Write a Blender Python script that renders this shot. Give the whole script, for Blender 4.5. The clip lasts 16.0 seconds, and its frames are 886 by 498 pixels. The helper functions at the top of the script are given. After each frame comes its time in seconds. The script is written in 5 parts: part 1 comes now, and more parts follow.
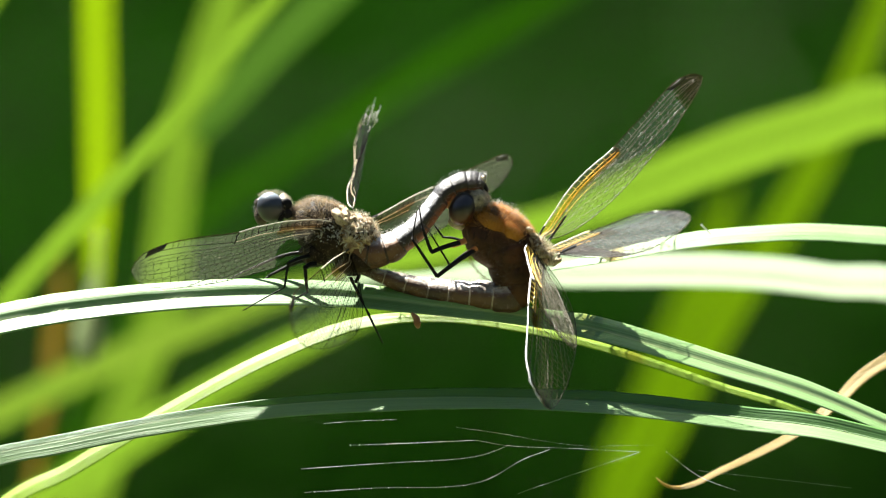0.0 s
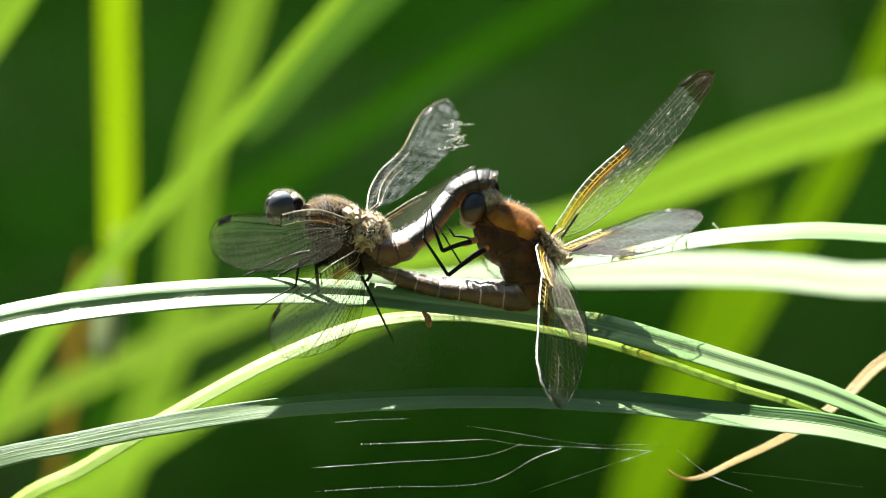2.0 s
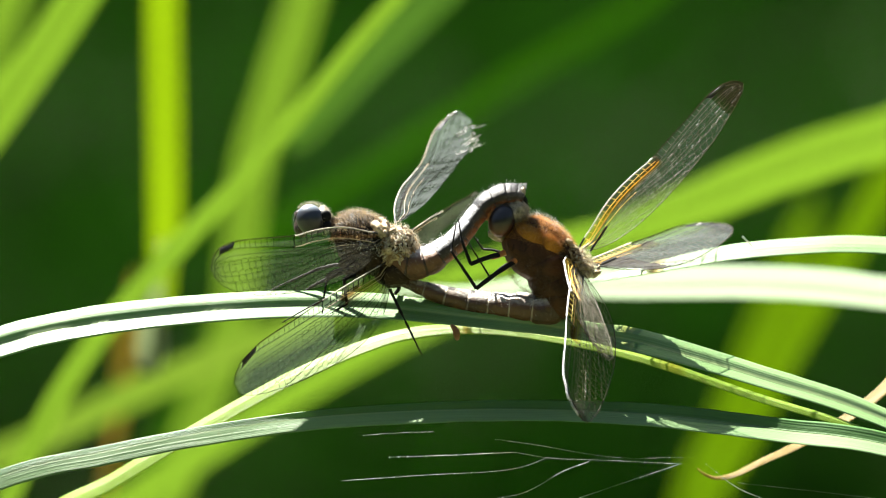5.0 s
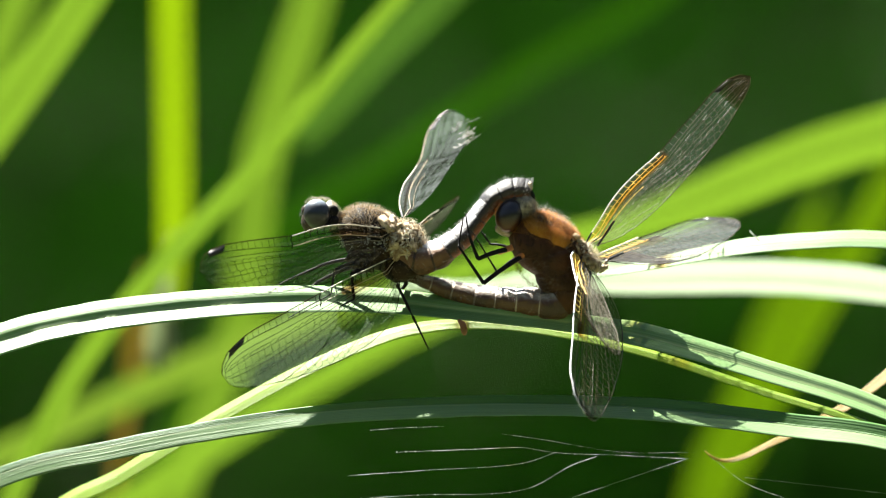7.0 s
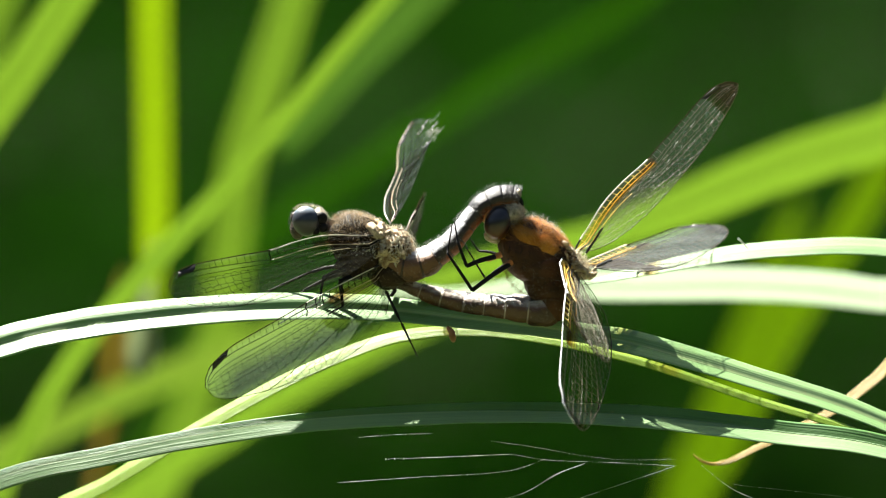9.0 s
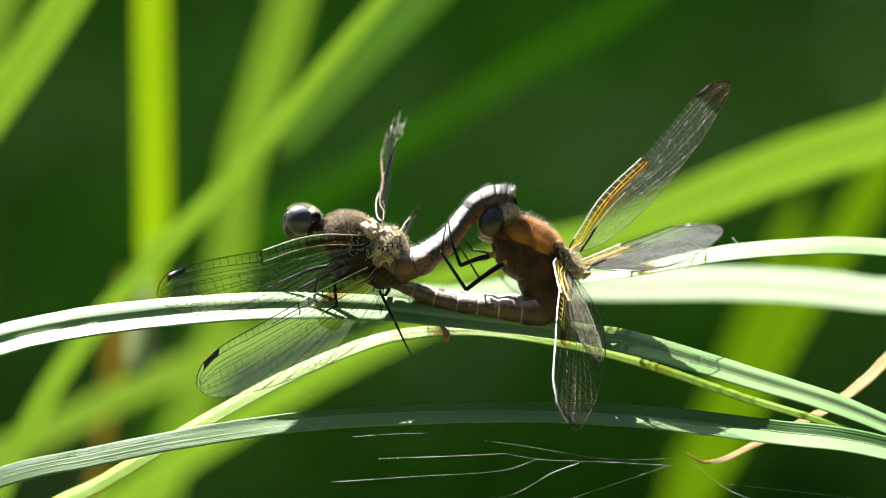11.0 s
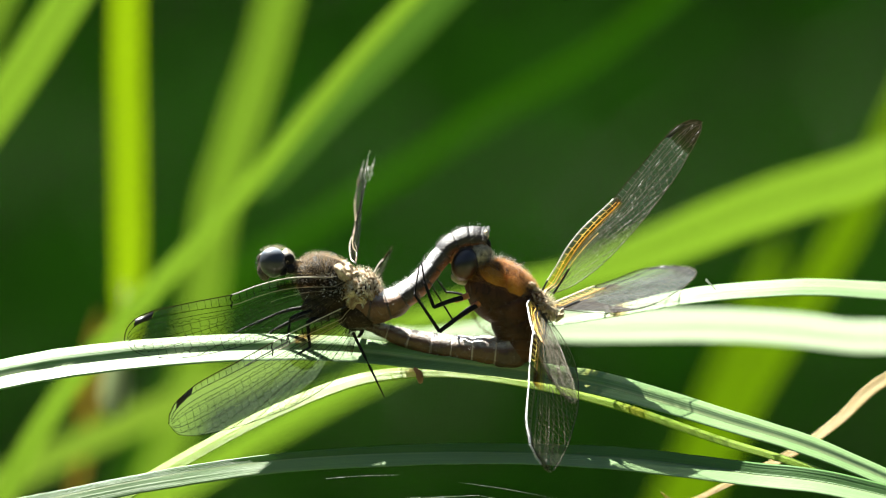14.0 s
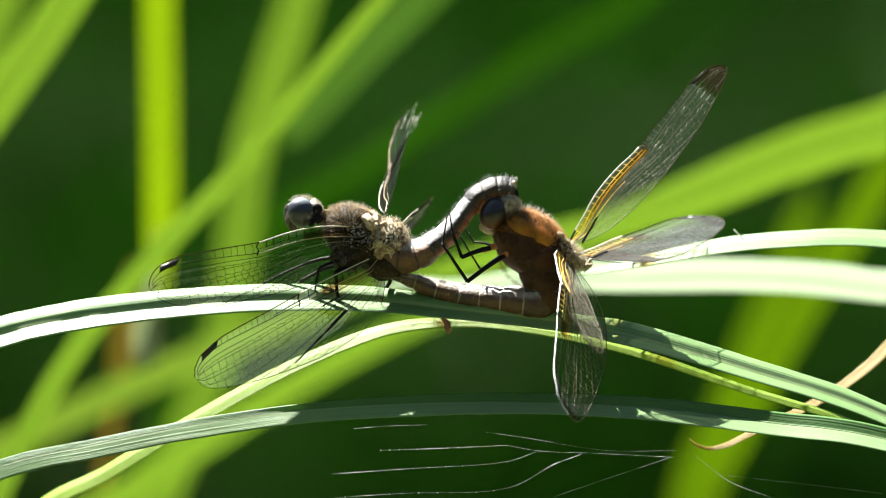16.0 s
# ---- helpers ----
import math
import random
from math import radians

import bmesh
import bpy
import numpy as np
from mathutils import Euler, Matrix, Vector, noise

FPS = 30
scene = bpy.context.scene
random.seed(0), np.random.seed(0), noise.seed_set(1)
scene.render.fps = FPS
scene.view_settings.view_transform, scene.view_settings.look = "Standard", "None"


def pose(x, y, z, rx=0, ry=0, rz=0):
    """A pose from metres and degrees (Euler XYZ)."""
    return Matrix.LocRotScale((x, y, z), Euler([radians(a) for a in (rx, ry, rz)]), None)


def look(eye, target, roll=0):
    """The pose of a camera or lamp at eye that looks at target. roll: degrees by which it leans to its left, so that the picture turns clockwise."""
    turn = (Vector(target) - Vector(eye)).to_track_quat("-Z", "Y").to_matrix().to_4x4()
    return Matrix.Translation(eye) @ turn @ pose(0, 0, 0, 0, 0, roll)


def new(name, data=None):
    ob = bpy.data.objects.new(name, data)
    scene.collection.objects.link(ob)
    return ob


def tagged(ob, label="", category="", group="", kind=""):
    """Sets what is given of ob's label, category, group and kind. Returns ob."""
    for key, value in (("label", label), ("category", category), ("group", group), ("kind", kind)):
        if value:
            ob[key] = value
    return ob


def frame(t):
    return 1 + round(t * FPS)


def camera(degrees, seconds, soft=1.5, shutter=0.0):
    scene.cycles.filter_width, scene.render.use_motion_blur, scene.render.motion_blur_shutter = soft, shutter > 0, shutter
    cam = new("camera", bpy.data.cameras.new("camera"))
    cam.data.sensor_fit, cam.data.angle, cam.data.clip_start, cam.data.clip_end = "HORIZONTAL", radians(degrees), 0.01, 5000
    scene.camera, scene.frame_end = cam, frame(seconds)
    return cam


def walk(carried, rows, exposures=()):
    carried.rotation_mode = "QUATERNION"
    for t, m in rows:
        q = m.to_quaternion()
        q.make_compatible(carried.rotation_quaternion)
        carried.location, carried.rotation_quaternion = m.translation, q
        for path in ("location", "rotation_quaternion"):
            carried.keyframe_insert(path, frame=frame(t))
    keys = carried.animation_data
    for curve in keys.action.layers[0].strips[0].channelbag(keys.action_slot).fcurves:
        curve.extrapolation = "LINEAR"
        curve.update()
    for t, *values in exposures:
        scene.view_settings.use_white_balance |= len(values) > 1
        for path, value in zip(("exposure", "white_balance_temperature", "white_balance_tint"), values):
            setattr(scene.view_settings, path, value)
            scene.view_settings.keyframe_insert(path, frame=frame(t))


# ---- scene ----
import collections

from mathutils import geometry

# Focus plane: y = 0, origin in the middle of it, 0.5 m above the ground. Lengths below in millimetres.
MM = 0.001
HEIGHT = 0.5


def P(x, y, z):
    """Millimetres about the middle of the focus plane, in world metres."""
    return Vector((x * MM, y * MM, HEIGHT + z * MM))


# ---- camera: a long lens, held by hand ----
cam = camera(4.535, 16.0, soft=1.1)
cam.data.dof.use_dof = True
cam.data.dof.focus_distance = 1.797
cam.data.dof.aperture_fstop = 16.0


def aim(x, tx, tz):
    return look(P(x, -1800, 0), P(tx, 0, tz))


walk(cam, [
    (0, aim(-29.4, 7.55, -1.09)),
    (0.5, aim(-25.2, 9.00, -1.36)),
    (1, aim(-21.0, 9.09, -1.23)),
    (1.5, aim(-21.1, 7.55, -1.36)),
    (2, aim(-21.3, 5.73, -1.27)),
    (2.5, aim(-21.5, 4.64, -0.55)),
    (3, aim(-21.6, 3.55, 2.18)),
    (3.5, aim(-17.9, 2.59, 3.45)),
    (4, aim(-8.4, 1.32, 2.73)),
    (4.5, aim(-3.5, 1.55, 1.55)),
    (7, aim(0.0, 0.00, 0.00)),
    (7.5, aim(-1.4, 1.14, -0.23)),
    (8, aim(-2.5, 2.82, 0.55)),
    (8.5, aim(-5.4, 3.09, 1.18)),
    (9, aim(-8.4, 1.82, 1.14)),
    (11.3, aim(-2.0, 2.27, 1.05)),
    (11.5, aim(-1.5, 1.91, 2.36)),
    (12, aim(-2.0, 1.64, 5.18)),
    (12.5, aim(-2.5, 1.64, 4.09)),
    (13, aim(-2.9, 1.55, 1.64)),
    (13.5, aim(-3.4, 3.77, 7.41)),
    (14, aim(-1.4, 7.09, 7.77)),
    (14.5, aim(0.5, 5.27, 3.73)),
    (15, aim(2.5, 2.73, 1.73)),
    (15.5, aim(2.7, 1.82, 1.00)),
    (16, aim(3.0, 2.59, -0.27)),
], [(0, 2.50), (1.5, 2.55), (3.5, 2.52), (7.5, 2.47), (9, 2.39), (12.5, 2.45), (15.5, 2.37), (16, 2.37)])

# ---- world and sun ----
SUN = Vector((-0.33, 0.35, 0.875)).normalized()
world = bpy.data.worlds.new("world")
scene.world = world
world.use_nodes = True
wn = world.node_tree
sky = wn.nodes.new("ShaderNodeTexSky")
sky.sky_type = 'NISHITA'
sky.sun_disc = False
sky.sun_elevation = math.asin(SUN.z)
sky.sun_rotation = math.atan2(SUN.x, SUN.y)
wn.nodes["Background"].inputs["Strength"].default_value = 0.018
wn.links.new(sky.outputs[0], wn.nodes["Background"].inputs["Color"])
sun_data = bpy.data.lights.new("sun", 'SUN')
sun_data.energy = 5.0
sun_data.angle = radians(0.53)
sun_data.color = (0.975, 0.955, 0.87)
sun = new("sun", sun_data)
sun.matrix_world = look(SUN * 30, (0, 0, 0))


# ---- materials ----
class Nodes:
    """A short hand for node materials."""

    def __init__(self, name):
        self.mat = bpy.data.materials.new(name)
        self.mat.use_nodes = True
        self.tree = self.mat.node_tree
        self.bsdf = self.tree.nodes["Principled BSDF"]
        self.out = self.tree.nodes["Material Output"]

    def add(self, kind, links=(), **values):
        n = self.tree.nodes.new(kind)
        for key, value in values.items():
            n.inputs[key.replace("_", " ")].default_value = value
        for key, source in links:
            self.tree.links.new(source, n.inputs[key])
        return n

    def put(self, key, source):
        self.tree.links.new(source, self.bsdf.inputs[key])

    def ramp(self, fac, stops):
        n = self.tree.nodes.new("ShaderNodeValToRGB")
        while len(n.color_ramp.elements) < len(stops):
            n.color_ramp.elements.new(0.5)
        for e, (at, c) in zip(n.color_ramp.elements, stops):
            e.position, e.color = at, (*c, 1)
        self.tree.links.new(fac, n.inputs[0])
        return n.outputs[0]

    def math(self, op, a, b=0.0, c=0.0):
        n = self.tree.nodes.new("ShaderNodeMath")
        n.operation = op
        for i, v in enumerate((a, b, c)):
            if isinstance(v, (int, float)):
                n.inputs[i].default_value = v
            else:
                self.tree.links.new(v, n.inputs[i])
        return n.outputs[0]

    def mix(self, fac, a, b, blend='MIX'):
        n = self.tree.nodes.new("ShaderNodeMix")
        n.data_type, n.blend_type = 'RGBA', blend
        for i, v in ((0, fac), (6, a), (7, b)):
            if isinstance(v, (int, float)):
                n.inputs[i].default_value = v
            elif isinstance(v, tuple):
                n.inputs[i].default_value = (*v, 1)
            else:
                self.tree.links.new(v, n.inputs[i])
        return n.outputs[2]

    def noise(self, scale, detail=3.0, where=None):
        n = self.add("ShaderNodeTexNoise", Scale=scale, Detail=detail)
        if where is None:
            where = self.add("ShaderNodeTexCoord").outputs["Object"]
        self.tree.links.new(where, n.inputs["Vector"])
        return n.outputs["Fac"]

    def uv(self):
        n = self.add("ShaderNodeSeparateXYZ", [("Vector", self.add("ShaderNodeTexCoord").outputs["UV"])])
        return n.outputs[0], n.outputs[1]

    def bump(self, height, strength, distance):
        n = self.add("ShaderNodeBump", [("Height", height)], Strength=strength, Distance=distance)
        self.put("Normal", n.outputs[0])
        return n.outputs[0]

    def surface(self, shader):
        self.tree.links.new(shader, self.out.inputs["Surface"])


def leaf_material(name, dark, light, through_colour, thin=0.45, rough=0.35, spec=0.5, stripes=26.0, rib=(0.5, 0.6, 0.25), worn=(0.30, 0.25, 0.10), sky_sheen=None):
    """A sedge leaf: fine lengthwise veins, a pale midrib, waxy gloss, and light that shines through it."""
    m = Nodes(name)
    u, v = m.uv()
    stretched = m.add("ShaderNodeCombineXYZ", [("X", m.math('MULTIPLY', u, stripes)), ("Y", m.math('MULTIPLY', v, 0.05))]).outputs[0]
    vein = m.noise(1.0, 2.0, stretched)
    blotch = m.noise(90.0, 4.0)
    speck = m.noise(900.0, 2.0)
    tone = m.math('ADD', m.math('MULTIPLY', vein, 0.65), m.math('MULTIPLY', blotch, 0.35))
    base = m.ramp(tone, [(0.32, dark), (0.68, light)])
    # paler near half: sky light on that flange, painted into the base
    if sky_sheen:
        base = m.mix(m.math('MULTIPLY', m.math('LESS_THAN', u, 0.52), m.math('MULTIPLY_ADD', vein, 0.5, 0.5)), base, sky_sheen)
    edge = m.math('ABSOLUTE', m.math('SUBTRACT', u, 0.5))
    mid = m.math('LESS_THAN', edge, 0.035)
    base = m.mix(m.math('MULTIPLY', mid, 0.35), base, rib)
    old = m.math('GREATER_THAN', speck, 0.70)
    base = m.mix(m.math('MULTIPLY', old, 0.3), base, worn)
    m.put("Base Color", base)
    m.bsdf.inputs["Specular IOR Level"].default_value = spec
    r = m.math('ADD', m.math('MULTIPLY', speck, 0.15), rough)
    m.put("Roughness", r)
    nrm = m.bump(m.math('ADD', vein, m.math('MULTIPLY', speck, 0.25)), 0.5, 0.00025)
    trans = m.add("ShaderNodeBsdfTranslucent", [("Color", m.mix(vein, tuple(c * 0.75 for c in through_colour), through_colour)), ("Normal", nrm)])
    both = m.add("ShaderNodeMixShader", [(1, m.bsdf.outputs[0]), (2, trans.outputs[0])], Fac=thin)
    m.surface(both.outputs[0])
    return m.mat


def hide_material(name, low, high, spot, scale=400.0, rough=0.5, spec=0.4, bump=0.4):
    """A chitin plate: blotched in two colours, with fine pits."""
    m = Nodes(name)
    a = m.noise(scale, 4.0)
    b = m.noise(scale * 6, 2.0)
    col = m.ramp(a, [(0.3, low), (0.7, high)])
    col = m.mix(m.math('MULTIPLY', m.math('GREATER_THAN', b, 0.62), 0.6), col, spot)
    m.put("Base Color", col)
    m.put("Roughness", m.math('ADD', m.math('MULTIPLY', b, 0.25), rough - 0.1))
    m.bsdf.inputs["Specular IOR Level"].default_value = spec
    m.bump(b, bump, 0.0002)
    return m.mat


def segment_material(name, back, flank, belly, ring, spread=0.13, mark=0.0, ring_at=0.90, gloss=0.0):
    """Abdomen plates: back, flank and belly colours round the body, a pale ring at the joint."""
    m = Nodes(name)
    u, v = m.uv()
    a = m.noise(500.0, 4.0)
    round_ = m.math('ADD', m.math('ABSOLUTE', m.math('SUBTRACT', u, 0.5)), m.math('MULTIPLY', m.math('SUBTRACT', a, 0.5), 0.12))
    col = m.ramp(round_, [(spread, back), (spread + 0.09, flank), (0.32, flank), (0.42, belly)])
    patch = m.ramp(m.noise(420.0, 3.0), [(0.50, (0, 0, 0)), (0.60, (1, 1, 1))])
    col = m.mix(m.math('MULTIPLY', patch, 0.5), col, flank)
    fine = m.ramp(m.noise(1600.0, 4.0), [(0.42, (0, 0, 0)), (0.62, (1, 1, 1))])
    col = m.mix(m.math('MULTIPLY', fine, 0.55), col, flank)
    col = m.mix(m.math('MULTIPLY', m.math('GREATER_THAN', m.math('ADD', v, m.math('MULTIPLY', a, 0.1)), ring_at), 0.75), col, ring)
    if mark:
        dash = m.math('MULTIPLY', m.math('LESS_THAN', round_, 0.10), m.math('GREATER_THAN', m.math('ADD', v, m.math('MULTIPLY', m.noise(900.0, 2.0), 0.5)), 0.92))
        col = m.mix(m.math('MULTIPLY', dash, mark), col, (0.02, 0.016, 0.012))
    col = m.mix(m.math('MULTIPLY', m.noise(2500.0, 2.0), 0.35), col, (0.03, 0.022, 0.015))
    if gloss:
        rust = m.ramp(m.noise(260.0, 3.0), [(0.45, (0, 0, 0)), (0.62, (1, 1, 1))])
        under = m.ramp(round_, [(spread + 0.05, (0, 0, 0)), (spread + 0.12, (1, 1, 1))])
        col = m.mix(m.math('MULTIPLY', m.math('MULTIPLY', rust, under), 0.7), col, (0.03, 0.017, 0.010))
    m.put("Base Color", col)
    m.put("Roughness", m.math('ADD', m.math('MULTIPLY', a, 0.3), 0.38 - gloss))
    m.bsdf.inputs["Specular IOR Level"].default_value = 0.35 + gloss
    m.bump(m.noise(1800.0, 4.0), 0.6, 0.0003)
    return m.mat


def eye_material(name, low, mid, sky_cap):
    """A compound eye: its own dark lower half, a paler top with the sky's highlight painted in, and fine facets."""
    m = Nodes(name)
    height = m.add("ShaderNodeSeparateXYZ", [("Vector", m.add("ShaderNodeTexCoord").outputs["Generated"])]).outputs[2]
    tone = m.math('ADD', height, m.math('MULTIPLY', m.math('SUBTRACT', m.noise(300.0, 3.0), 0.5), 0.15))
    m.put("Base Color", m.ramp(tone, [(0.15, low), (0.45, mid), (0.74, mid), (0.92, sky_cap)]))
    m.bsdf.inputs["Roughness"].default_value = 0.28
    m.bsdf.inputs["IOR"].default_value = 1.6
    facets = m.add("ShaderNodeTexVoronoi", [("Vector", m.add("ShaderNodeTexCoord").outputs["Object"])], Scale=14000.0)
    m.bump(facets.outputs["Distance"], 0.25, 0.00003)
    return m.mat


def plain(name, colour, rough=0.5, spec=0.5, metal=0.0, vary=0.25, scale=600.0):
    m = Nodes(name)
    dark = tuple(c * (1 - vary) for c in colour)
    light = tuple(min(1.0, c * (1 + vary)) for c in colour)
    m.put("Base Color", m.ramp(m.noise(scale, 3.0), [(0.3, dark), (0.7, light)]))
    m.bsdf.inputs["Roughness"].default_value = rough
    m.bsdf.inputs["Specular IOR Level"].default_value = spec
    m.bsdf.inputs["Metallic"].default_value = metal
    return m.mat


def dull(name, colour):
    """A thin dark part with no gloss."""
    m = Nodes(name)
    tone = m.ramp(m.noise(600.0, 3.0), [(0.3, tuple(c * 0.75 for c in colour)), (0.7, tuple(c * 1.25 for c in colour))])
    m.surface(m.add("ShaderNodeBsdfDiffuse", [("Color", tone)]).outputs[0])
    return m.mat


def fleck_material(name, stops, through_share=0.45):
    """Hairs, small scales and folds that let light through, each of its own colour."""
    m = Nodes(name)
    one = m.add("ShaderNodeNewGeometry").outputs["Random Per Island"]
    col = m.mix(m.math('MULTIPLY', m.noise(3000.0, 2.0), 0.3), m.ramp(one, stops), (0.05, 0.03, 0.015))
    m.put("Base Color", col)
    m.bsdf.inputs["Roughness"].default_value = 0.45
    glow = m.add("ShaderNodeBsdfTranslucent", [("Color", col)])
    m.surface(m.add("ShaderNodeMixShader", [(1, m.bsdf.outputs[0]), (2, glow.outputs[0])], Fac=through_share).outputs[0])
    return m.mat


def hair(name, colour):
    return fleck_material(name, [(0.0, tuple(c * 0.8 for c in colour)), (1.0, tuple(min(0.95, c * 1.1) for c in colour))])


def wing_material(name, veil, tip=(0.5, 0.5, 0.45), streak=(0.5, 0.5, 0.5), reach=0.52, tip_at=0.945, milky=0.10, sheen=0.16, patch=0.0, glints=0.14, deep=0.5, reach_back=2.0):
    """Wing membrane: clear film with a thin sheen, and a milky haze painted in for scattered light; a female has brown
    tips and an amber streak.
    """
    m = Nodes(name)
    u, v = m.uv()
    grain = m.noise(1500.0, 3.0)
    clear = m.add("ShaderNodeBsdfTransparent", Color=(0.97, 0.97, 0.95, 1))
    gloss = m.add("ShaderNodeBsdfGlossy", Color=(0.9, 0.95, 1.0, 1), Roughness=0.48)
    wavy = m.add("ShaderNodeBump", [("Height", m.noise(900.0, 3.0))], Strength=0.5, Distance=0.0003)
    m.tree.links.new(wavy.outputs[0], gloss.inputs["Normal"])
    haze = m.add("ShaderNodeBsdfTranslucent", Color=(*veil, 1))
    skin = m.add("ShaderNodeBsdfDiffuse", Color=(*veil, 1))
    body = m.add("ShaderNodeMixShader", [(1, haze.outputs[0]), (2, skin.outputs[0])], Fac=0.4)
    dense = m.math('MULTIPLY_ADD', grain, milky * 1.2, milky * 0.4)
    if streak:
        patchy = m.noise(420.0, 3.0)
        brown = m.ramp(m.math('ADD', u, m.math('MULTIPLY', m.noise(300.0, 4.0), 0.08)), [(tip_at, (0, 0, 0)), (tip_at + 0.07, (1, 1, 1))])
        along = m.math('ADD', u, m.math('MULTIPLY', patchy, 0.12))
        amber = m.math('MULTIPLY', m.math('LESS_THAN', along, reach + 0.06), m.ramp(v, [(0.0, (.25, .25, .25)), (0.10, (.5, .5, .5)), (0.15, (1, 1, 1)), (0.24, (1, 1, 1)), (0.33, (0, 0, 0))]))
        knot = m.math('MULTIPLY', m.ramp(m.math('ABSOLUTE', m.math('SUBTRACT', along, reach + 0.02)), [(0.03, (1, 1, 1)), (0.06, (0, 0, 0))]), m.ramp(v, [(0.05, (0, 0, 0)), (0.1, (1, 1, 1)), (0.17, (1, 1, 1)), (0.22, (0, 0, 0))]))
        col = m.mix(amber, m.mix(m.math('MINIMUM', m.math('MULTIPLY', brown, 8.0), 1.0), veil, tip), streak)
        for n in (haze, skin):
            m.tree.links.new(col, n.inputs["Color"])
        tint = m.mix(amber, (0.97, 0.97, 0.95), tuple(min(1.0, 0.40 + 1.0 * c) for c in streak))
        tint = m.mix(m.math('MULTIPLY', knot, 0.85), tint, (0.28, 0.10, 0.02))
        m.tree.links.new(tint, clear.inputs["Color"])
        dense = m.math('MAXIMUM', dense, m.math('MAXIMUM', m.math('MULTIPLY', brown, 0.72), m.math('MULTIPLY', amber, 0.045)))
    if patch:
        dark = m.math('MULTIPLY', m.math('LESS_THAN', m.math('ADD', u, m.math('MULTIPLY', m.noise(700.0, 3.0), 0.06)), patch), m.math('MULTIPLY', m.math('GREATER_THAN', v, 0.2), m.math('LESS_THAN', m.math('MULTIPLY_ADD', u, -4.5, v), reach_back)))
        shade = m.mix(dark, col, (0.03, 0.018, 0.010))
        for n in (haze, skin):
            m.tree.links.new(shade, n.inputs["Color"])
        dense = m.math('MAXIMUM', dense, m.math('MULTIPLY', dark, deep))
    # white specks painted on as the sparkle of the film
    speck = m.math('MULTIPLY', m.math('GREATER_THAN', m.noise(5200.0, 1.0), 0.70), m.math('GREATER_THAN', m.noise(260.0, 2.0), 0.47))
    dense = m.math('MAXIMUM', dense, m.math('MULTIPLY', speck, glints))
    film = m.add("ShaderNodeMixShader", [(0, dense), (1, clear.outputs[0]), (2, body.outputs[0])])
    edge_on = m.add("ShaderNodeLayerWeight", Blend=0.5).outputs["Facing"]
    top = m.add("ShaderNodeMixShader", [(0, m.math('MULTIPLY_ADD', m.math('POWER', edge_on, 4.0), sheen, 0.004)), (1, film.outputs[0]), (2, gloss.outputs[0])])
    m.surface(top.outputs[0])
    return m.mat


SEDGE = leaf_material("sedge_leaf", (0.11, 0.25, 0.05), (0.24, 0.40, 0.15), (0.20, 0.46, 0.05), thin=0.26, rough=0.46, spec=0.95)
# Dark far half and pale near half: shade and sky sheen as colours.
SEDGE_MATT = leaf_material("sedge_leaf_matt", (0.05, 0.16, 0.03), (0.11, 0.25, 0.06), (0.30, 0.48, 0.20), thin=0.38, rough=0.40, spec=0.5, sky_sheen=(0.29, 0.44, 0.21))
SEDGE_LIME = leaf_material("sedge_leaf_young", (0.20, 0.34, 0.015), (0.31, 0.47, 0.03), (0.46, 0.66, 0.02), thin=0.40, rough=0.38, spec=0.7)
REED_LEAF = leaf_material("reed_leaf", (0.10, 0.15, 0.020), (0.16, 0.22, 0.030), (0.52, 0.66, 0.055), thin=0.7, rough=0.6, spec=0.12)
REED_MID = leaf_material("reed_leaf_mid", (0.12, 0.18, 0.04), (0.19, 0.27, 0.07), (0.40, 0.54, 0.13), thin=0.65, rough=0.6, spec=0.15)
REED_GREEN = leaf_material("reed_leaf_green", (0.07, 0.13, 0.012), (0.12, 0.20, 0.02), (0.32, 0.45, 0.03), thin=0.65, rough=0.6, spec=0.12)
# Darker copy of the reed leaf: these colours carry its shade.
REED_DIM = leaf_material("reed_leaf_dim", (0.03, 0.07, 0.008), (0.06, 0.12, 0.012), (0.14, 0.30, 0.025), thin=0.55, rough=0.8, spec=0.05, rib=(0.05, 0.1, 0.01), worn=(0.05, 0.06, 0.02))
REED_LOW = leaf_material("reed_leaf_low", (0.085, 0.15, 0.03), (0.145, 0.23, 0.06), (0.38, 0.49, 0.14), thin=0.65, rough=0.7, spec=0.05)
REED_DULL = leaf_material("reed_leaf_dull", (0.08, 0.135, 0.045), (0.135, 0.20, 0.068), (0.21, 0.33, 0.10), thin=0.65, rough=0.7, spec=0.05)
# Near-white so that the leaf colour itself gives the sun's glare.
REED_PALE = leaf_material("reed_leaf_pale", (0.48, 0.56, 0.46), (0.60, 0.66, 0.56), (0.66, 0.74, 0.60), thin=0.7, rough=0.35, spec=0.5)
DRY_LEAF = leaf_material("dry_leaf", (0.44, 0.29, 0.05), (0.60, 0.45, 0.13), (0.66, 0.50, 0.08), thin=0.35, rough=0.5, rib=(0.6, 0.5, 0.3))
DRY_PALE = leaf_material("bleached_leaf", (0.26, 0.27, 0.18), (0.38, 0.40, 0.28), (0.50, 0.56, 0.38), thin=0.65, rough=0.6)
# Near-black greens: the shade of the background is put into the leaf colour.
HEDGE_LEAF = leaf_material("shrub_leaf_shaded", (0.0060, 0.025, 0.0021), (0.0098, 0.0372, 0.0034), (0.0085, 0.0425, 0.0019), thin=0.45, rough=0.9, spec=0.0, rib=(0.015, 0.07, 0.004), worn=(0.018, 0.05, 0.004))
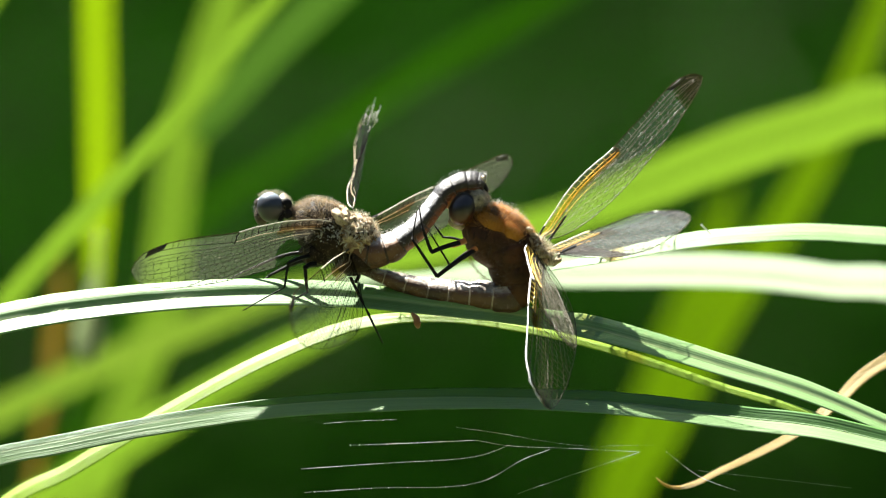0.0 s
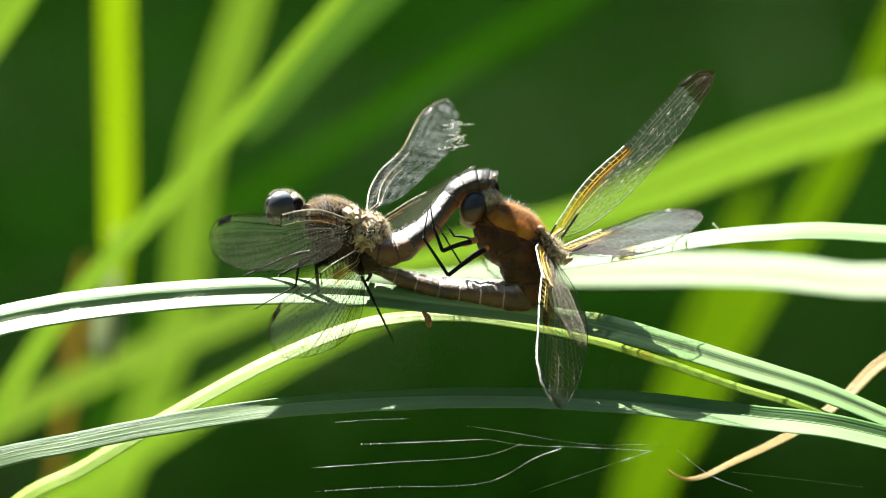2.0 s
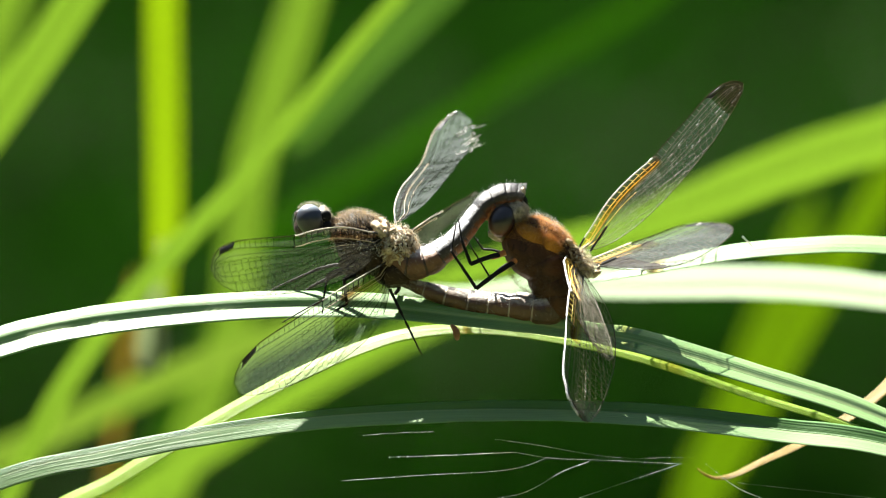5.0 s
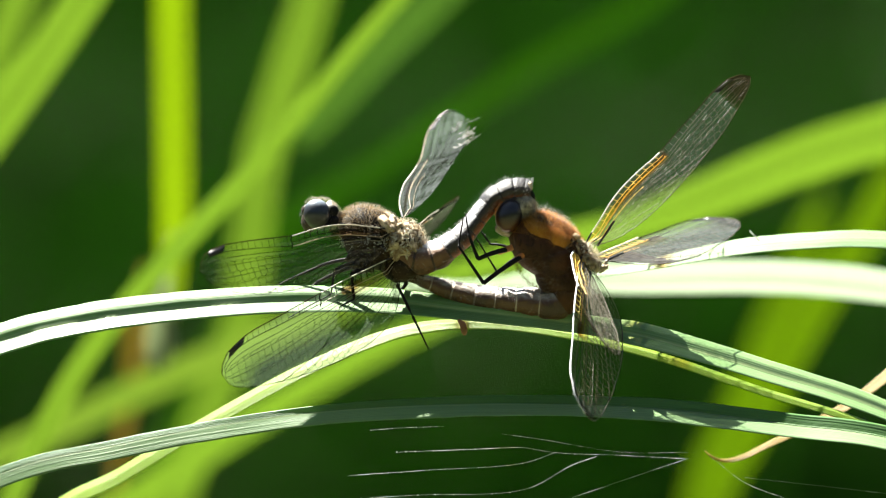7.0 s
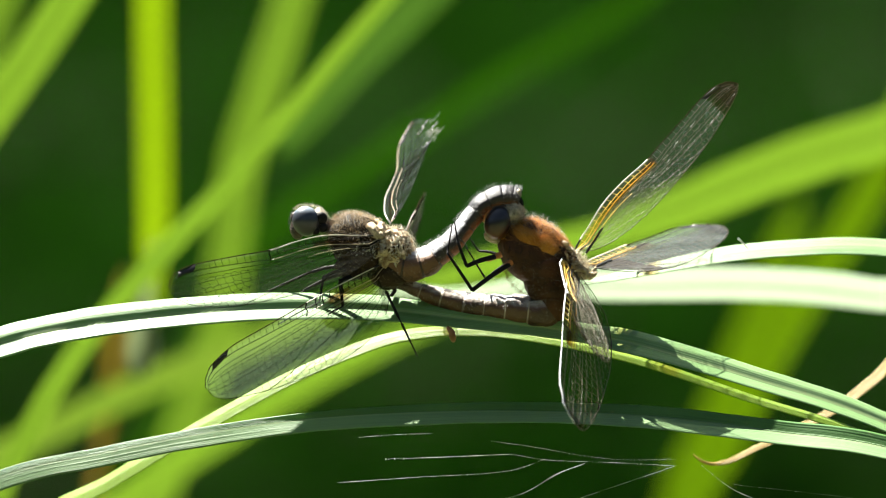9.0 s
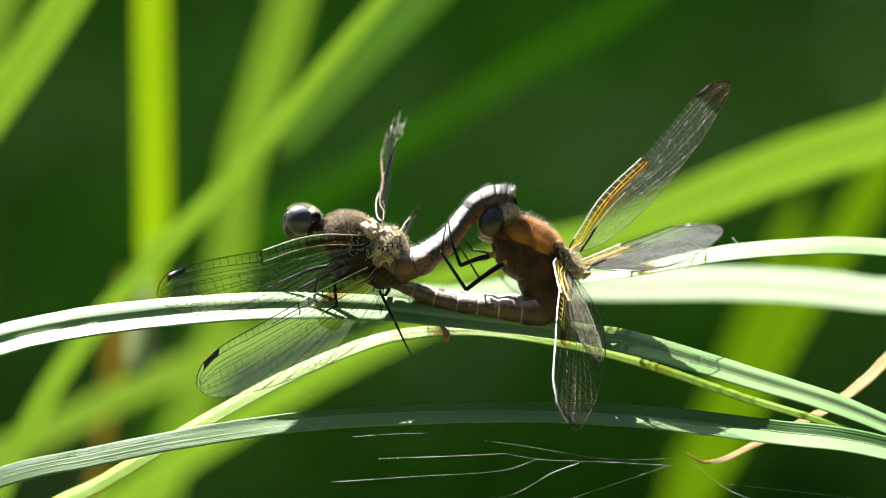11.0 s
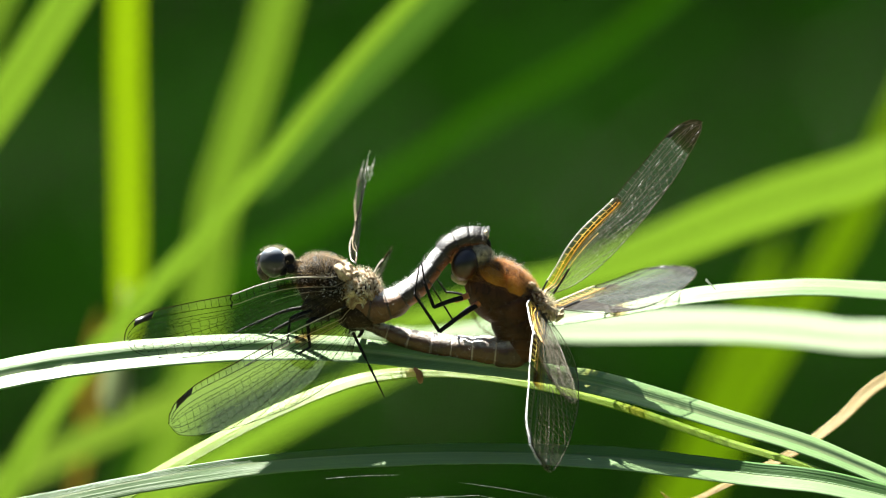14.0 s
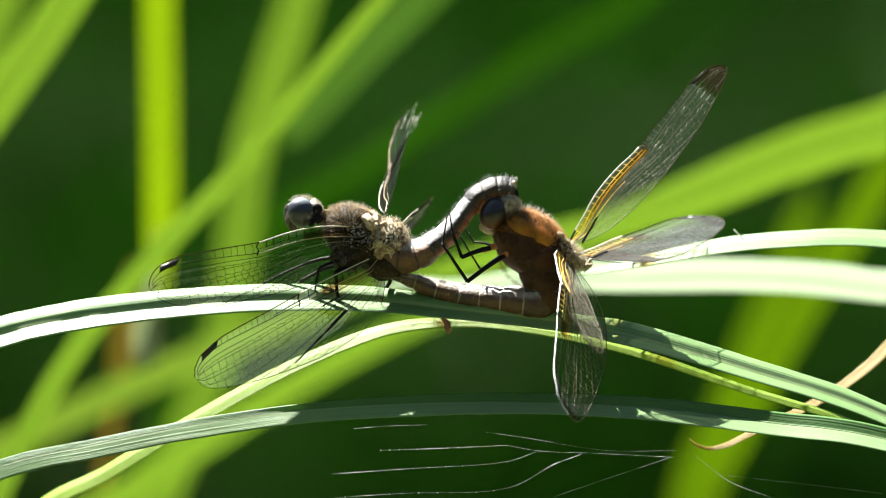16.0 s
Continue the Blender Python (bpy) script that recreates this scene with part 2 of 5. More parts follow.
BARK = hide_material("green_bark", (0.012, 0.020, 0.006), (0.03, 0.045, 0.012), (0.02, 0.02, 0.01), scale=60.0, rough=0.9, spec=0.2)
EARTH = hide_material("earth", (0.035, 0.04, 0.018), (0.07, 0.08, 0.03), (0.025, 0.02, 0.012), scale=3.0, rough=0.95, spec=0.2)
BLACK = plain("black_chitin", (0.010, 0.009, 0.009), rough=0.55, spec=0.12)
MALE_THORAX = hide_material("dark_hairy_chitin", (0.008, 0.007, 0.006), (0.045, 0.028, 0.014), (0.13, 0.10, 0.06), scale=420.0, rough=0.65, spec=0.15, bump=0.6)
# Orange-brown darkened until it holds the shade of the flank.
FEMALE_THORAX = hide_material("shaded_hairy_chitin", (0.024, 0.011, 0.005), (0.095, 0.038, 0.012), (0.015, 0.008, 0.005), scale=260.0, spec=0.2)
ORANGE_PLATE = hide_material("orange_plate", (0.30, 0.11, 0.010), (0.52, 0.23, 0.02), (0.08, 0.035, 0.012), scale=420.0, spec=0.25)
WING_ROOT = hide_material("wing_root", (0.20, 0.11, 0.04), (0.84, 0.70, 0.46), (0.03, 0.02, 0.015), scale=900.0, bump=0.8)
ROOT_FLECKS = fleck_material("wing_root_folds", [(0.0, (0.02, 0.014, 0.01)), (0.20, (0.14, 0.07, 0.02)), (0.36, (0.62, 0.38, 0.15)), (0.55, (0.82, 0.72, 0.52)), (1.0, (0.92, 0.87, 0.74))])
# Male backs: own blue-grey, whitened on top for the sun's highlight.
MALE_BASE = segment_material("sunlit_bloom", (0.80, 0.80, 0.80), (0.20, 0.10, 0.05), (0.06, 0.03, 0.02), (0.03, 0.025, 0.02), spread=0.11)
MALE_BACK = segment_material("blue_grey_bloom", (0.70, 0.71, 0.74), (0.05, 0.042, 0.04), (0.38, 0.10, 0.02), (0.05, 0.045, 0.045), spread=0.15)
MALE_END = segment_material("dark_end_plates", (0.05, 0.055, 0.065), (0.035, 0.028, 0.025), (0.36, 0.09, 0.02), (0.02, 0.018, 0.018))
# The near-white back paints in sunlight along the keel.
FEMALE_BACK = segment_material("brown_plates", (0.80, 0.77, 0.72), (0.13, 0.06, 0.022), (0.12, 0.05, 0.018), (0.62, 0.52, 0.40), mark=0.85, spread=0.105, ring_at=0.94, gloss=0.2)
EYE_MALE = eye_material("grey_eye", (0.016, 0.014, 0.012), (0.035, 0.038, 0.045), (0.24, 0.28, 0.33))
EYE_FEMALE = eye_material("slate_eye", (0.10, 0.035, 0.010), (0.020, 0.016, 0.016), (0.034, 0.034, 0.038))
FACE_DARK = hide_material("dark_face", (0.03, 0.022, 0.015), (0.09, 0.06, 0.04), (0.2, 0.15, 0.1), scale=600.0)
FACE_ORANGE = hide_material("orange_face", (0.30, 0.08, 0.02), (0.48, 0.20, 0.07), (0.1, 0.04, 0.02), scale=500.0)
FACE_PALE = hide_material("pale_jaw", (0.26, 0.20, 0.11), (0.40, 0.34, 0.22), (0.14, 0.1, 0.05), scale=500.0)
FACE_SPOTTED = hide_material("spotted_head", (0.06, 0.045, 0.03), (0.52, 0.44, 0.32), (0.03, 0.02, 0.015), scale=900.0)
ORANGE_LEG = plain("orange_chitin", (0.42, 0.14, 0.03), rough=0.4)
HAIR_PALE = hair("pale_hair", (0.84, 0.76, 0.58))
HAIR_WHITE = hair("white_hair", (0.88, 0.87, 0.84))
HAIR_GOLD = hair("golden_hair", (0.64, 0.49, 0.28))
HAIR_BROWN = plain("brown_hair", (0.18, 0.105, 0.045), rough=0.5, spec=0.3)
HAIR_ORANGE = hair("orange_hair", (0.86, 0.47, 0.14))
VEIN_DARK = dull("dark_vein", (0.009, 0.008, 0.006))
VEIN_BROWN = dull("brown_vein", (0.03, 0.022, 0.011))
# Pale, white and cream veins have backlit glints put into their colour.
VEIN_PALE = plain("pale_vein", (0.78, 0.74, 0.64), rough=0.3, spec=0.7)
VEIN_WHITE = plain("white_vein", (0.90, 0.89, 0.85), rough=0.4, spec=0.6)
VEIN_AMBER = plain("amber_vein", (0.70, 0.42, 0.08), rough=0.3, spec=0.6)
VEIN_CREAM = plain("cream_vein", (0.56, 0.51, 0.41), rough=0.35, spec=0.5)
VEIN_STRAW = plain("straw_vein", (0.34, 0.27, 0.16), rough=0.3, spec=0.7)
VEIN_OLIVE = plain("olive_vein", (0.060, 0.048, 0.024), rough=0.45, spec=0.25)
VEIN_GOLD = plain("golden_rung", (0.85, 0.62, 0.14), rough=0.35, spec=0.6)
STIGMA = plain("black_wing_mark", (0.012, 0.01, 0.009), rough=0.4)
FILM_MALE = wing_material("clear_wing", (0.68, 0.78, 0.74), streak=(0.40, 0.24, 0.09), reach=0.30, tip_at=1.2, milky=0.009, sheen=0.03, glints=0.09)
# Milkier film: light scattered by the backlit near wings, given as haze.
FILM_HAZY = wing_material("hazy_wing", (0.78, 0.76, 0.58), streak=(0.40, 0.24, 0.09), reach=0.30, tip_at=1.2, milky=0.026)
FILM_FEMALE = wing_material("amber_wing", (0.74, 0.84, 0.86), tip=(0.008, 0.005, 0.003), streak=(0.60, 0.30, 0.02), milky=0.008, tip_at=0.885, sheen=0.05)
FILM_AMBER_HAZY = wing_material("hazy_amber_wing", (0.66, 0.64, 0.46), tip=(0.02, 0.012, 0.006), streak=(0.60, 0.30, 0.02), milky=0.014, tip_at=0.95, sheen=0.02)
# The dark wing base is spread and made dense here to shade the perch.
FILM_AMBER_REAR = wing_material("amber_rear_wing", (0.62, 0.76, 0.78), tip=(0.008, 0.005, 0.003), streak=(0.60, 0.30, 0.02), milky=0.035, tip_at=0.90, patch=0.25, deep=0.93, reach_back=0.45)
FILM_HAZY_REAR = wing_material("hazy_rear_wing", (0.58, 0.76, 0.50), streak=(0.40, 0.24, 0.09), reach=0.30, tip_at=1.2, milky=0.040, patch=0.10)
SILK = plain("spider_silk", (0.55, 0.56, 0.56), rough=0.25, spec=0.8)
BUD = plain("brown_bud", (0.25, 0.11, 0.04), rough=0.6)


# ---- mesh helpers ----
def part(name, bm, material, parent, label=""):
    """Links a bmesh as one mesh object under a thing or a part."""
    me = bpy.data.meshes.new(name)
    bm.to_mesh(me)
    bm.free()
    for p in me.polygons:
        p.use_smooth = True
    me.materials.append(material)
    ob = new(name, me)
    ob.parent = parent
    if label:
        tagged(ob, label)
    return ob


def thing(name, place, label, category, group="", kind=""):
    ob = new(name)
    ob.empty_display_size = 0.005
    ob.matrix_world = Matrix.Translation(place)
    return tagged(ob, label, category, group, kind)


def spline(points, n):
    """n + 1 samples of a smooth curve through points of any dimension, spaced by the first three."""
    p = np.array(points, float)
    gaps = np.maximum(np.linalg.norm(np.diff(p[:, :3], axis=0), axis=1), 1e-6) ** 0.5
    k = np.concatenate([[0], np.cumsum(gaps)])
    slope = np.diff(p, axis=0) / gaps[:, None]
    m = np.vstack([slope[:1], (slope[:-1] * gaps[1:, None] + slope[1:] * gaps[:-1, None]) / (gaps[:-1] + gaps[1:])[:, None], slope[-1:]])
    out = []
    for s in np.linspace(0, len(p) - 1 - 1e-9, n + 1):
        i = int(s)
        t, g = s - i, gaps[i]
        out.append((2 * t ** 3 - 3 * t * t + 1) * p[i] + (t ** 3 - 2 * t * t + t) * g * m[i] + (3 * t * t - 2 * t ** 3) * p[i + 1] + (t ** 3 - t * t) * g * m[i + 1])
    return np.array(out)


def skin(bm, rings, uv=None, closed=True, caps=True):
    """Faces between rings of vertices; uv(i, j) gives the coordinates of ring i, corner j."""
    layer = bm.loops.layers.uv.verify()
    vs = [[bm.verts.new(c) for c in r] for r in rings]
    n = len(vs[0])
    for i in range(len(vs) - 1):
        for j in range(n if closed else n - 1):
            k = (j + 1) % n
            f = bm.faces.new((vs[i][j], vs[i][k], vs[i + 1][k], vs[i + 1][j]))
            if uv:
                for loop, (a, b) in zip(f.loops, ((i, j), (i, j + 1), (i + 1, j + 1), (i + 1, j))):
                    loop[layer].uv = uv(a, b)
    if caps and closed:
        for r in (vs[0], vs[-1]):
            bm.faces.new(r)
    return vs


def tube(bm, pts, radii, sides=8, squash=1.0, up=Vector((0, 0, 1)), wobble=0.0, roof=0.0, across=None, belly=1.0):
    """A round rod along pts (metres), with a radius at each point."""
    rings = []
    for i, p in enumerate(pts):
        p = Vector(p)
        d = (Vector(pts[min(i + 1, len(pts) - 1)]) - Vector(pts[max(i - 1, 0)])).normalized()
        side = d.cross(up)
        if side.length < 1e-4:
            side = d.cross(Vector((0, 1, 0)))
        if across:
            side = across
        side.normalize()
        top = side.cross(d)
        r = radii[i]
        rise = [lambda c, s: s, lambda c, s: s * belly if s < 0 else s * (1 - roof) + roof * 1.08 * (1 - abs(c))][roof > 0]
        rings.append([p + (side * math.cos(a) * squash + top * rise(math.cos(a), math.sin(a))) * r * (1 + wobble * noise.noise(p * 900 + Vector((a, 0, 0))))
                      for a in (2 * math.pi * (k + 0.5) / sides - math.pi / 2 for k in range(sides))])
    n = max(1, len(rings) - 1)
    skin(bm, rings, lambda i, j: (j / sides, i / n))


def rod(points, radii, per=4, sides=8, origin=Vector((0, 0, 0)), **more):
    """A new bmesh with a smooth rod through points in millimetres."""
    bm = bmesh.new()
    both = spline([(*p, r) for p, r in zip(points, radii)], per * (len(points) - 1))
    tube(bm, [P(*q[:3]) - origin for q in both], [max(q[3], 0.01) * MM for q in both], sides, **more)
    return bm


def ball(bm, centre, radii, turn=Matrix.Identity(3), rough=0.0, freq=300.0, segments=24, rings=16):
    """An egg shape about centre (metres), uneven by the share rough."""
    made = bmesh.ops.create_uvsphere(bm, u_segments=segments, v_segments=rings, radius=1.0)["verts"]
    for v in made:
        n = noise.fractal(v.co * 2.3 + Vector((radii[0] * 4000, 0, 0)), 1.0, 2.0, 3)
        w = v.co * (1 + rough * n)
        v.co = Vector(centre) + turn @ Vector((w.x * radii[0], w.y * radii[1], w.z * radii[2]))


def fuzz(spots, length, radius, seed):
    """Many fine curved hairs: spots are (place, way) pairs in metres."""
    rnd = random.Random(seed)
    verts, faces = [], []
    for place, way in spots:
        w = (way + Vector((rnd.uniform(-.45, .45), rnd.uniform(-.45, .45), rnd.uniform(-.3, .5)))).normalized()
        size = length * rnd.uniform(0.45, 1.15)
        side = w.orthogonal().normalized() * radius
        other = w.cross(side).normalized() * radius
        bend = Vector((rnd.uniform(-.3, .3), rnd.uniform(-.3, .3), rnd.uniform(-.4, .1))) * size * 0.5
        mid, tip = place + w * size * 0.55, place + w * size + bend
        b = len(verts)
        verts += [place + side, place - side * .5 + other * .87, place - side * .5 - other * .87,
                  mid + side * .7, mid - side * .35 + other * .6, mid - side * .35 - other * .6, tip]
        for k in range(3):
            n = (k + 1) % 3
            faces += [(b + k, b + n, b + 3 + n, b + 3 + k), (b + 3 + k, b + 3 + n, b + 6)]
    bm = bmesh.new()
    vs = [bm.verts.new(v) for v in verts]
    for f in faces:
        bm.faces.new([vs[i] for i in f])
    return bm


def flecks(spots, size, seed):
    """Many small uneven lumps and folds at the spots (metres)."""
    rnd = random.Random(seed)
    bm = bmesh.new()
    for place, way in spots:
        tipped = (way + Vector((rnd.gauss(0, .3), rnd.gauss(0, .3), rnd.gauss(0, .3)))).normalized()
        turn = Matrix.Rotation(rnd.uniform(0, 6.3), 3, tipped) @ tipped.to_track_quat('Z', 'Y').to_matrix()
        a, b, c = (size * rnd.uniform(.5, 1.5), size * rnd.uniform(.2, .6), size * rnd.uniform(.08, .35))
        vs = [bm.verts.new(place + turn @ Vector((x * a * rnd.uniform(.6, 1.3), y * b * rnd.uniform(.6, 1.3), z * c * rnd.uniform(.6, 1.3))))
              for x, y, z in ((1, 0, 0), (0, 1, 0), (-1, 0, 0), (0, -1, 0), (0, 0, 1), (0, 0, -1))]
        for k in range(4):
            bm.faces.new((vs[k], vs[(k + 1) % 4], vs[4]))
            bm.faces.new((vs[(k + 1) % 4], vs[k], vs[5]))
    return bm


def egg_spots(centre, radii, turn, count, seed, keep=lambda n: True):
    rnd = random.Random(seed)
    out = []
    while len(out) < count:
        n = Vector((rnd.gauss(0, 1), rnd.gauss(0, 1), rnd.gauss(0, 1))).normalized()
        if not keep(turn @ n):
            continue
        place = Vector(centre) + turn @ Vector((n.x * radii[0], n.y * radii[1], n.z * radii[2])) * 0.97
        way = (turn @ Vector((n.x / radii[0], n.y / radii[1], n.z / radii[2]))).normalized()
        out.append((place, way))
    return out


# ---- ground ----
bm = bmesh.new()
side = 260.0
count = 130
for i in range(count + 1):
    for j in range(count + 1):
        a, b = (i / count * 2 - 1), (j / count * 2 - 1)
        x, y = side * a * abs(a) ** 1.5, side * b * abs(b) ** 1.5
        r = math.hypot(x, y)
        z = 0.03 * noise.fractal(Vector((x * 1.5, y * 1.5, 0)), 1.0, 2.0, 4) + min(r * 0.01, 0.6) * noise.noise(Vector((x * 0.05, y * 0.05, 3)))
        bm.verts.new((x, y, z))
bm.verts.ensure_lookup_table()
w = count + 1
for i in range(count):
    for j in range(count):
        bm.faces.new([bm.verts[k] for k in (i * w + j, (i + 1) * w + j, (i + 1) * w + j + 1, i * w + j + 1)])
tagged(part("ground", bm, EARTH, None), "dark damp earth under the sedge", "ground", kind="structure")


# ---- shrubs behind ----
def shrub(place, height, spread, leaves, seed):
    """A leafy shrub with branching stems; its leaves hang in clumps."""
    rnd = random.Random(seed)
    ob = thing("shrub", place, "low leafy shrub behind the reeds, its leaves darkened for shade", "shrub", "shrubs behind the sedge")
    stems = bmesh.new()
    clumps = []
    for k in range(11):
        a = rnd.uniform(0, 6.28)
        lean = rnd.uniform(0.1, 0.5)
        top = Vector((math.cos(a) * spread * lean * 2, math.sin(a) * spread * lean * 1.2, height * rnd.uniform(0.55, 0.95)))
        pts = [Vector((math.cos(a) * 0.04, math.sin(a) * 0.04, -0.03)) .lerp(top, s) + Vector((rnd.uniform(-.04, .04), rnd.uniform(-.04, .04), 0)) * s * 3 for s in (0, .25, .5, .75, 1)]
        tube(stems, pts, [0.018, 0.014, 0.011, 0.008, 0.003], 6)
        for s in (1, 2, 3, 4):
            for _ in range(4):
                end = pts[s] + Vector((rnd.uniform(-1, 1) * spread * .5, rnd.uniform(-1, 1) * spread * .4, rnd.uniform(-.25, .25) * height * .5))
                tube(stems, [pts[s], pts[s].lerp(end, .5) + Vector((0, 0, .03)), end], [0.005, 0.0035, 0.0015], 4)
                clumps.append(end)
                clumps.append(pts[s].lerp(end, .55))
    part("stem", stems, BARK, ob)
    verts, faces, uvs = [], [], []
    for _ in range(leaves):
        c = rnd.choice(clumps) + Vector((rnd.gauss(0, .16), rnd.gauss(0, .14), rnd.gauss(0, .07)))
        if c.z < 0.02:
            c.z = rnd.uniform(0.02, 0.15)
        size = rnd.uniform(0.016, 0.04)
        way = Vector((rnd.gauss(0, 1), rnd.gauss(0, 1), rnd.gauss(-.3, .6))).normalized()
        across = way.cross(Vector((rnd.gauss(0, .4), rnd.gauss(0, .4), 1))).normalized() * size * 0.30
        n = across.cross(way).normalized() * size * 0.06
        b = len(verts)
        verts += [c, c + way * size * .45 + across + n, c + way * size, c + way * size * .45 - across + n, c + way * size * .5]
        faces += [(b, b + 1, b + 4), (b + 1, b + 2, b + 4), (b + 2, b + 3, b + 4), (b + 3, b, b + 4)]
        corner = {b: (.5, 0), b + 1: (1, .5), b + 2: (.5, 1), b + 3: (0, .5), b + 4: (.5, .5)}
        for f in faces[-4:]:
            uvs += [corner[i] for i in f]
    me = bpy.data.meshes.new("crown")
    me.from_pydata(verts, [], faces)
    layer = me.uv_layers.new(name="UVMap")
    layer.data.foreach_set("uv", np.array(uvs, float).ravel())
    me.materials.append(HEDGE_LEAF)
    crown = new("crown", me)
    crown.parent = ob
    return ob


k = 20
for y, h in ((5.6, 0.57), (6.2, 0.70), (6.8, 0.84), (7.4, 1.0), (8.2, 2.0)):
    for x in (-1.15, -0.6, -0.05, 0.5, 1.05):
        k += 1
        shrub(Vector((x + 0.15 * math.sin(k * 2.4), y + 0.12 * math.sin(k * 1.7), 0)), h * (1 + 0.06 * math.sin(k * 3.1)), 0.45, 7500 if h < 1 else 15000, k)


# ---- wood behind the shrubs: a leafy bank that closes the view; its unseen ring behind the camera is added to cut sky light ----
rnd = random.Random(77)
verts, faces, uvs = [], [], []
for _ in range(70000):
    a = rnd.uniform(-math.pi, math.pi)
    h = 2.8 * rnd.random()
    far = 8.0 + rnd.random() ** 2 * 3.0 + 1.2 * noise.noise(Vector((a * 5, h * 0.7, 2)))
    c = Vector((math.sin(a) * far, math.cos(a) * far, h))
    size = rnd.uniform(0.14, 0.28)
    way = Vector((rnd.gauss(0, 1), rnd.gauss(0, 1), rnd.gauss(-.3, .6))).normalized()
    across = way.cross(Vector((rnd.gauss(0, .5), rnd.gauss(0, .5), 1))).normalized() * size * 0.34
    b = len(verts)
    verts += [c, c + way * size * .45 + across, c + way * size, c + way * size * .45 - across]
    faces += [(b, b + 1, b + 2), (b, b + 2, b + 3)]
    uvs += [(.5, 0), (1, .5), (.5, 1), (.5, 0), (.5, 1), (0, .5)]
me = bpy.data.meshes.new("added_wood_ring")
me.from_pydata(verts, [], faces)
me.uv_layers.new(name="UVMap").data.foreach_set("uv", np.array(uvs, float).ravel())
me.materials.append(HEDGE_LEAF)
tagged(new("added_wood_ring", me), "dense leafy wood edge, added all round to cut low sky light", "woodland", kind="stuff")


# ---- sedge and reed leaves ----
def leaf(name, points, material, label, group="", shape="step", fold=0.40, thick=0.22, per=14, waves=0.25, category="grass blade", seed=1, flat=0.0):
    """One long leaf. points: x, y, z of the spine, width, and the lean of its face towards the viewer in degrees.
    shape: step, one flange set above the other; keel, folded along the middle; vee, a narrow far side raised; trough, both edges raised.
    flat: the share of its length from the root over which it stays flat."""
    origin = P(*points[0][:3])
    ob = thing(name, origin, label, category, group)
    rows = spline(points, per * (len(points) - 1))
    n = len(rows) - 1
    profile = [-1.0, -0.85, -0.5, -0.2, -0.06, 0.06, 0.2, 0.3, 0.55, 0.85, 1.0]
    height = {"step": lambda u: float(np.interp(u, [-1, -.85, -.06, .3, .4, 1], [-.12, 0, .06, .9, 1, 1.1])) - .4,
              "keel": lambda u: min(u, 0) + 0.1 * max(u, 0),
              "vee": lambda u: max(u - .04, 0),
              "trough": lambda u: abs(u)}[shape]
    far_half = 0.45 if shape == "vee" else 1.0
    rings = []
    for i, (x, y, z, width, lean) in enumerate(rows):
        p = P(x, y, z)
        d = (P(*rows[min(i + 1, n)][:3]) - P(*rows[max(i - 1, 0)][:3])).normalized()
        away = Vector((0, 1, 0))
        a = (away - d * away.dot(d)).normalized()
        up = d.cross(a) if d.cross(a).dot(Vector((-0.3, 0, 1))) > 0 else -d.cross(a)
        c, s = math.cos(radians(lean)), math.sin(radians(lean))
        across, face = a * c + up * s, up * c - a * s
        ripple = 1 + 0.05 * noise.noise(Vector((i * 0.21, seed, 0)))
        half = max(width, 0.05) * 0.5 * MM * ripple
        ring = []
        for layer in (1, -1):
            for u in (profile if layer > 0 else reversed(profile)):
                lift = height(u) * fold * (1 - 0.85 * min(1, max(0, (flat - i / n) / 0.15))) * half
                lift += waves * 0.06 * half * noise.noise(Vector((i * 0.16, u * 1.5, seed)))
                t = 0.5 * thick * MM * (1.25 - abs(u))
                ring.append(p + across * (u * half * (far_half if u > 0 else 1)) + face * (lift + layer * t) - origin)
        rings.append(ring)
    span = len(profile)

    def uv(i, j):
        j = j % (2 * span)
        u = profile[j] if j < span else profile[2 * span - 1 - j]
        return (0.5 + 0.5 * u, i * 0.5)
    bm = bmesh.new()
    skin(bm, rings, uv)
    part("blade", bm, material, ob)
    bm = bmesh.new()
    keel = [sum((ring[span // 2], ring[span + span // 2]), Vector()) * 0.5 for ring in rings]
    tube(bm, keel, [max(0.05, row[3] * (0.012 if shape == "step" else 0.03)) * MM for row in rows], 6)
    part("midrib", bm, material, ob)
    return ob


NEAR = "sedge leaves round the dragonflies"
# the perch, arching from its root to its drooping tip
perch = leaf("sedge_leaf", [(-330, 60, -500, 6.8, 33), (-270, 40, -180, 7.5, 33), (-165, 15, -52, 7.5, 33), (*(-71.6, 8, -14.7), 6.9, 33), (*(-58.7, 5.5, -11.5), 6.7, 33), (*(-44.0, 4, -9.5), 6.5, 33), (*(-25.8, 2.2, -8.2), 6.1, 33), (*(-9.5, 1.6, -8.4), 5.6, 33),
    (*(6.0, 0, -10.1), 3.9, 45), (*(19.6, 0, -11.7), 3.5, 52), (*(26.5, .5, -12.8), 3.7, 48), (*(34.5, 1, -14.5), 6.3, 25), (*(51.5, 2, -19.5), 6.2, 22), (*(71.4, 3, -26.1), 5.4, 22), (118, 4, -50, 3.2, 26), (160, 6, -86, 0.8, 33)], SEDGE,
    "pale green arching sedge leaf carrying the dragonflies", NEAR, fold=0.34, seed=3)
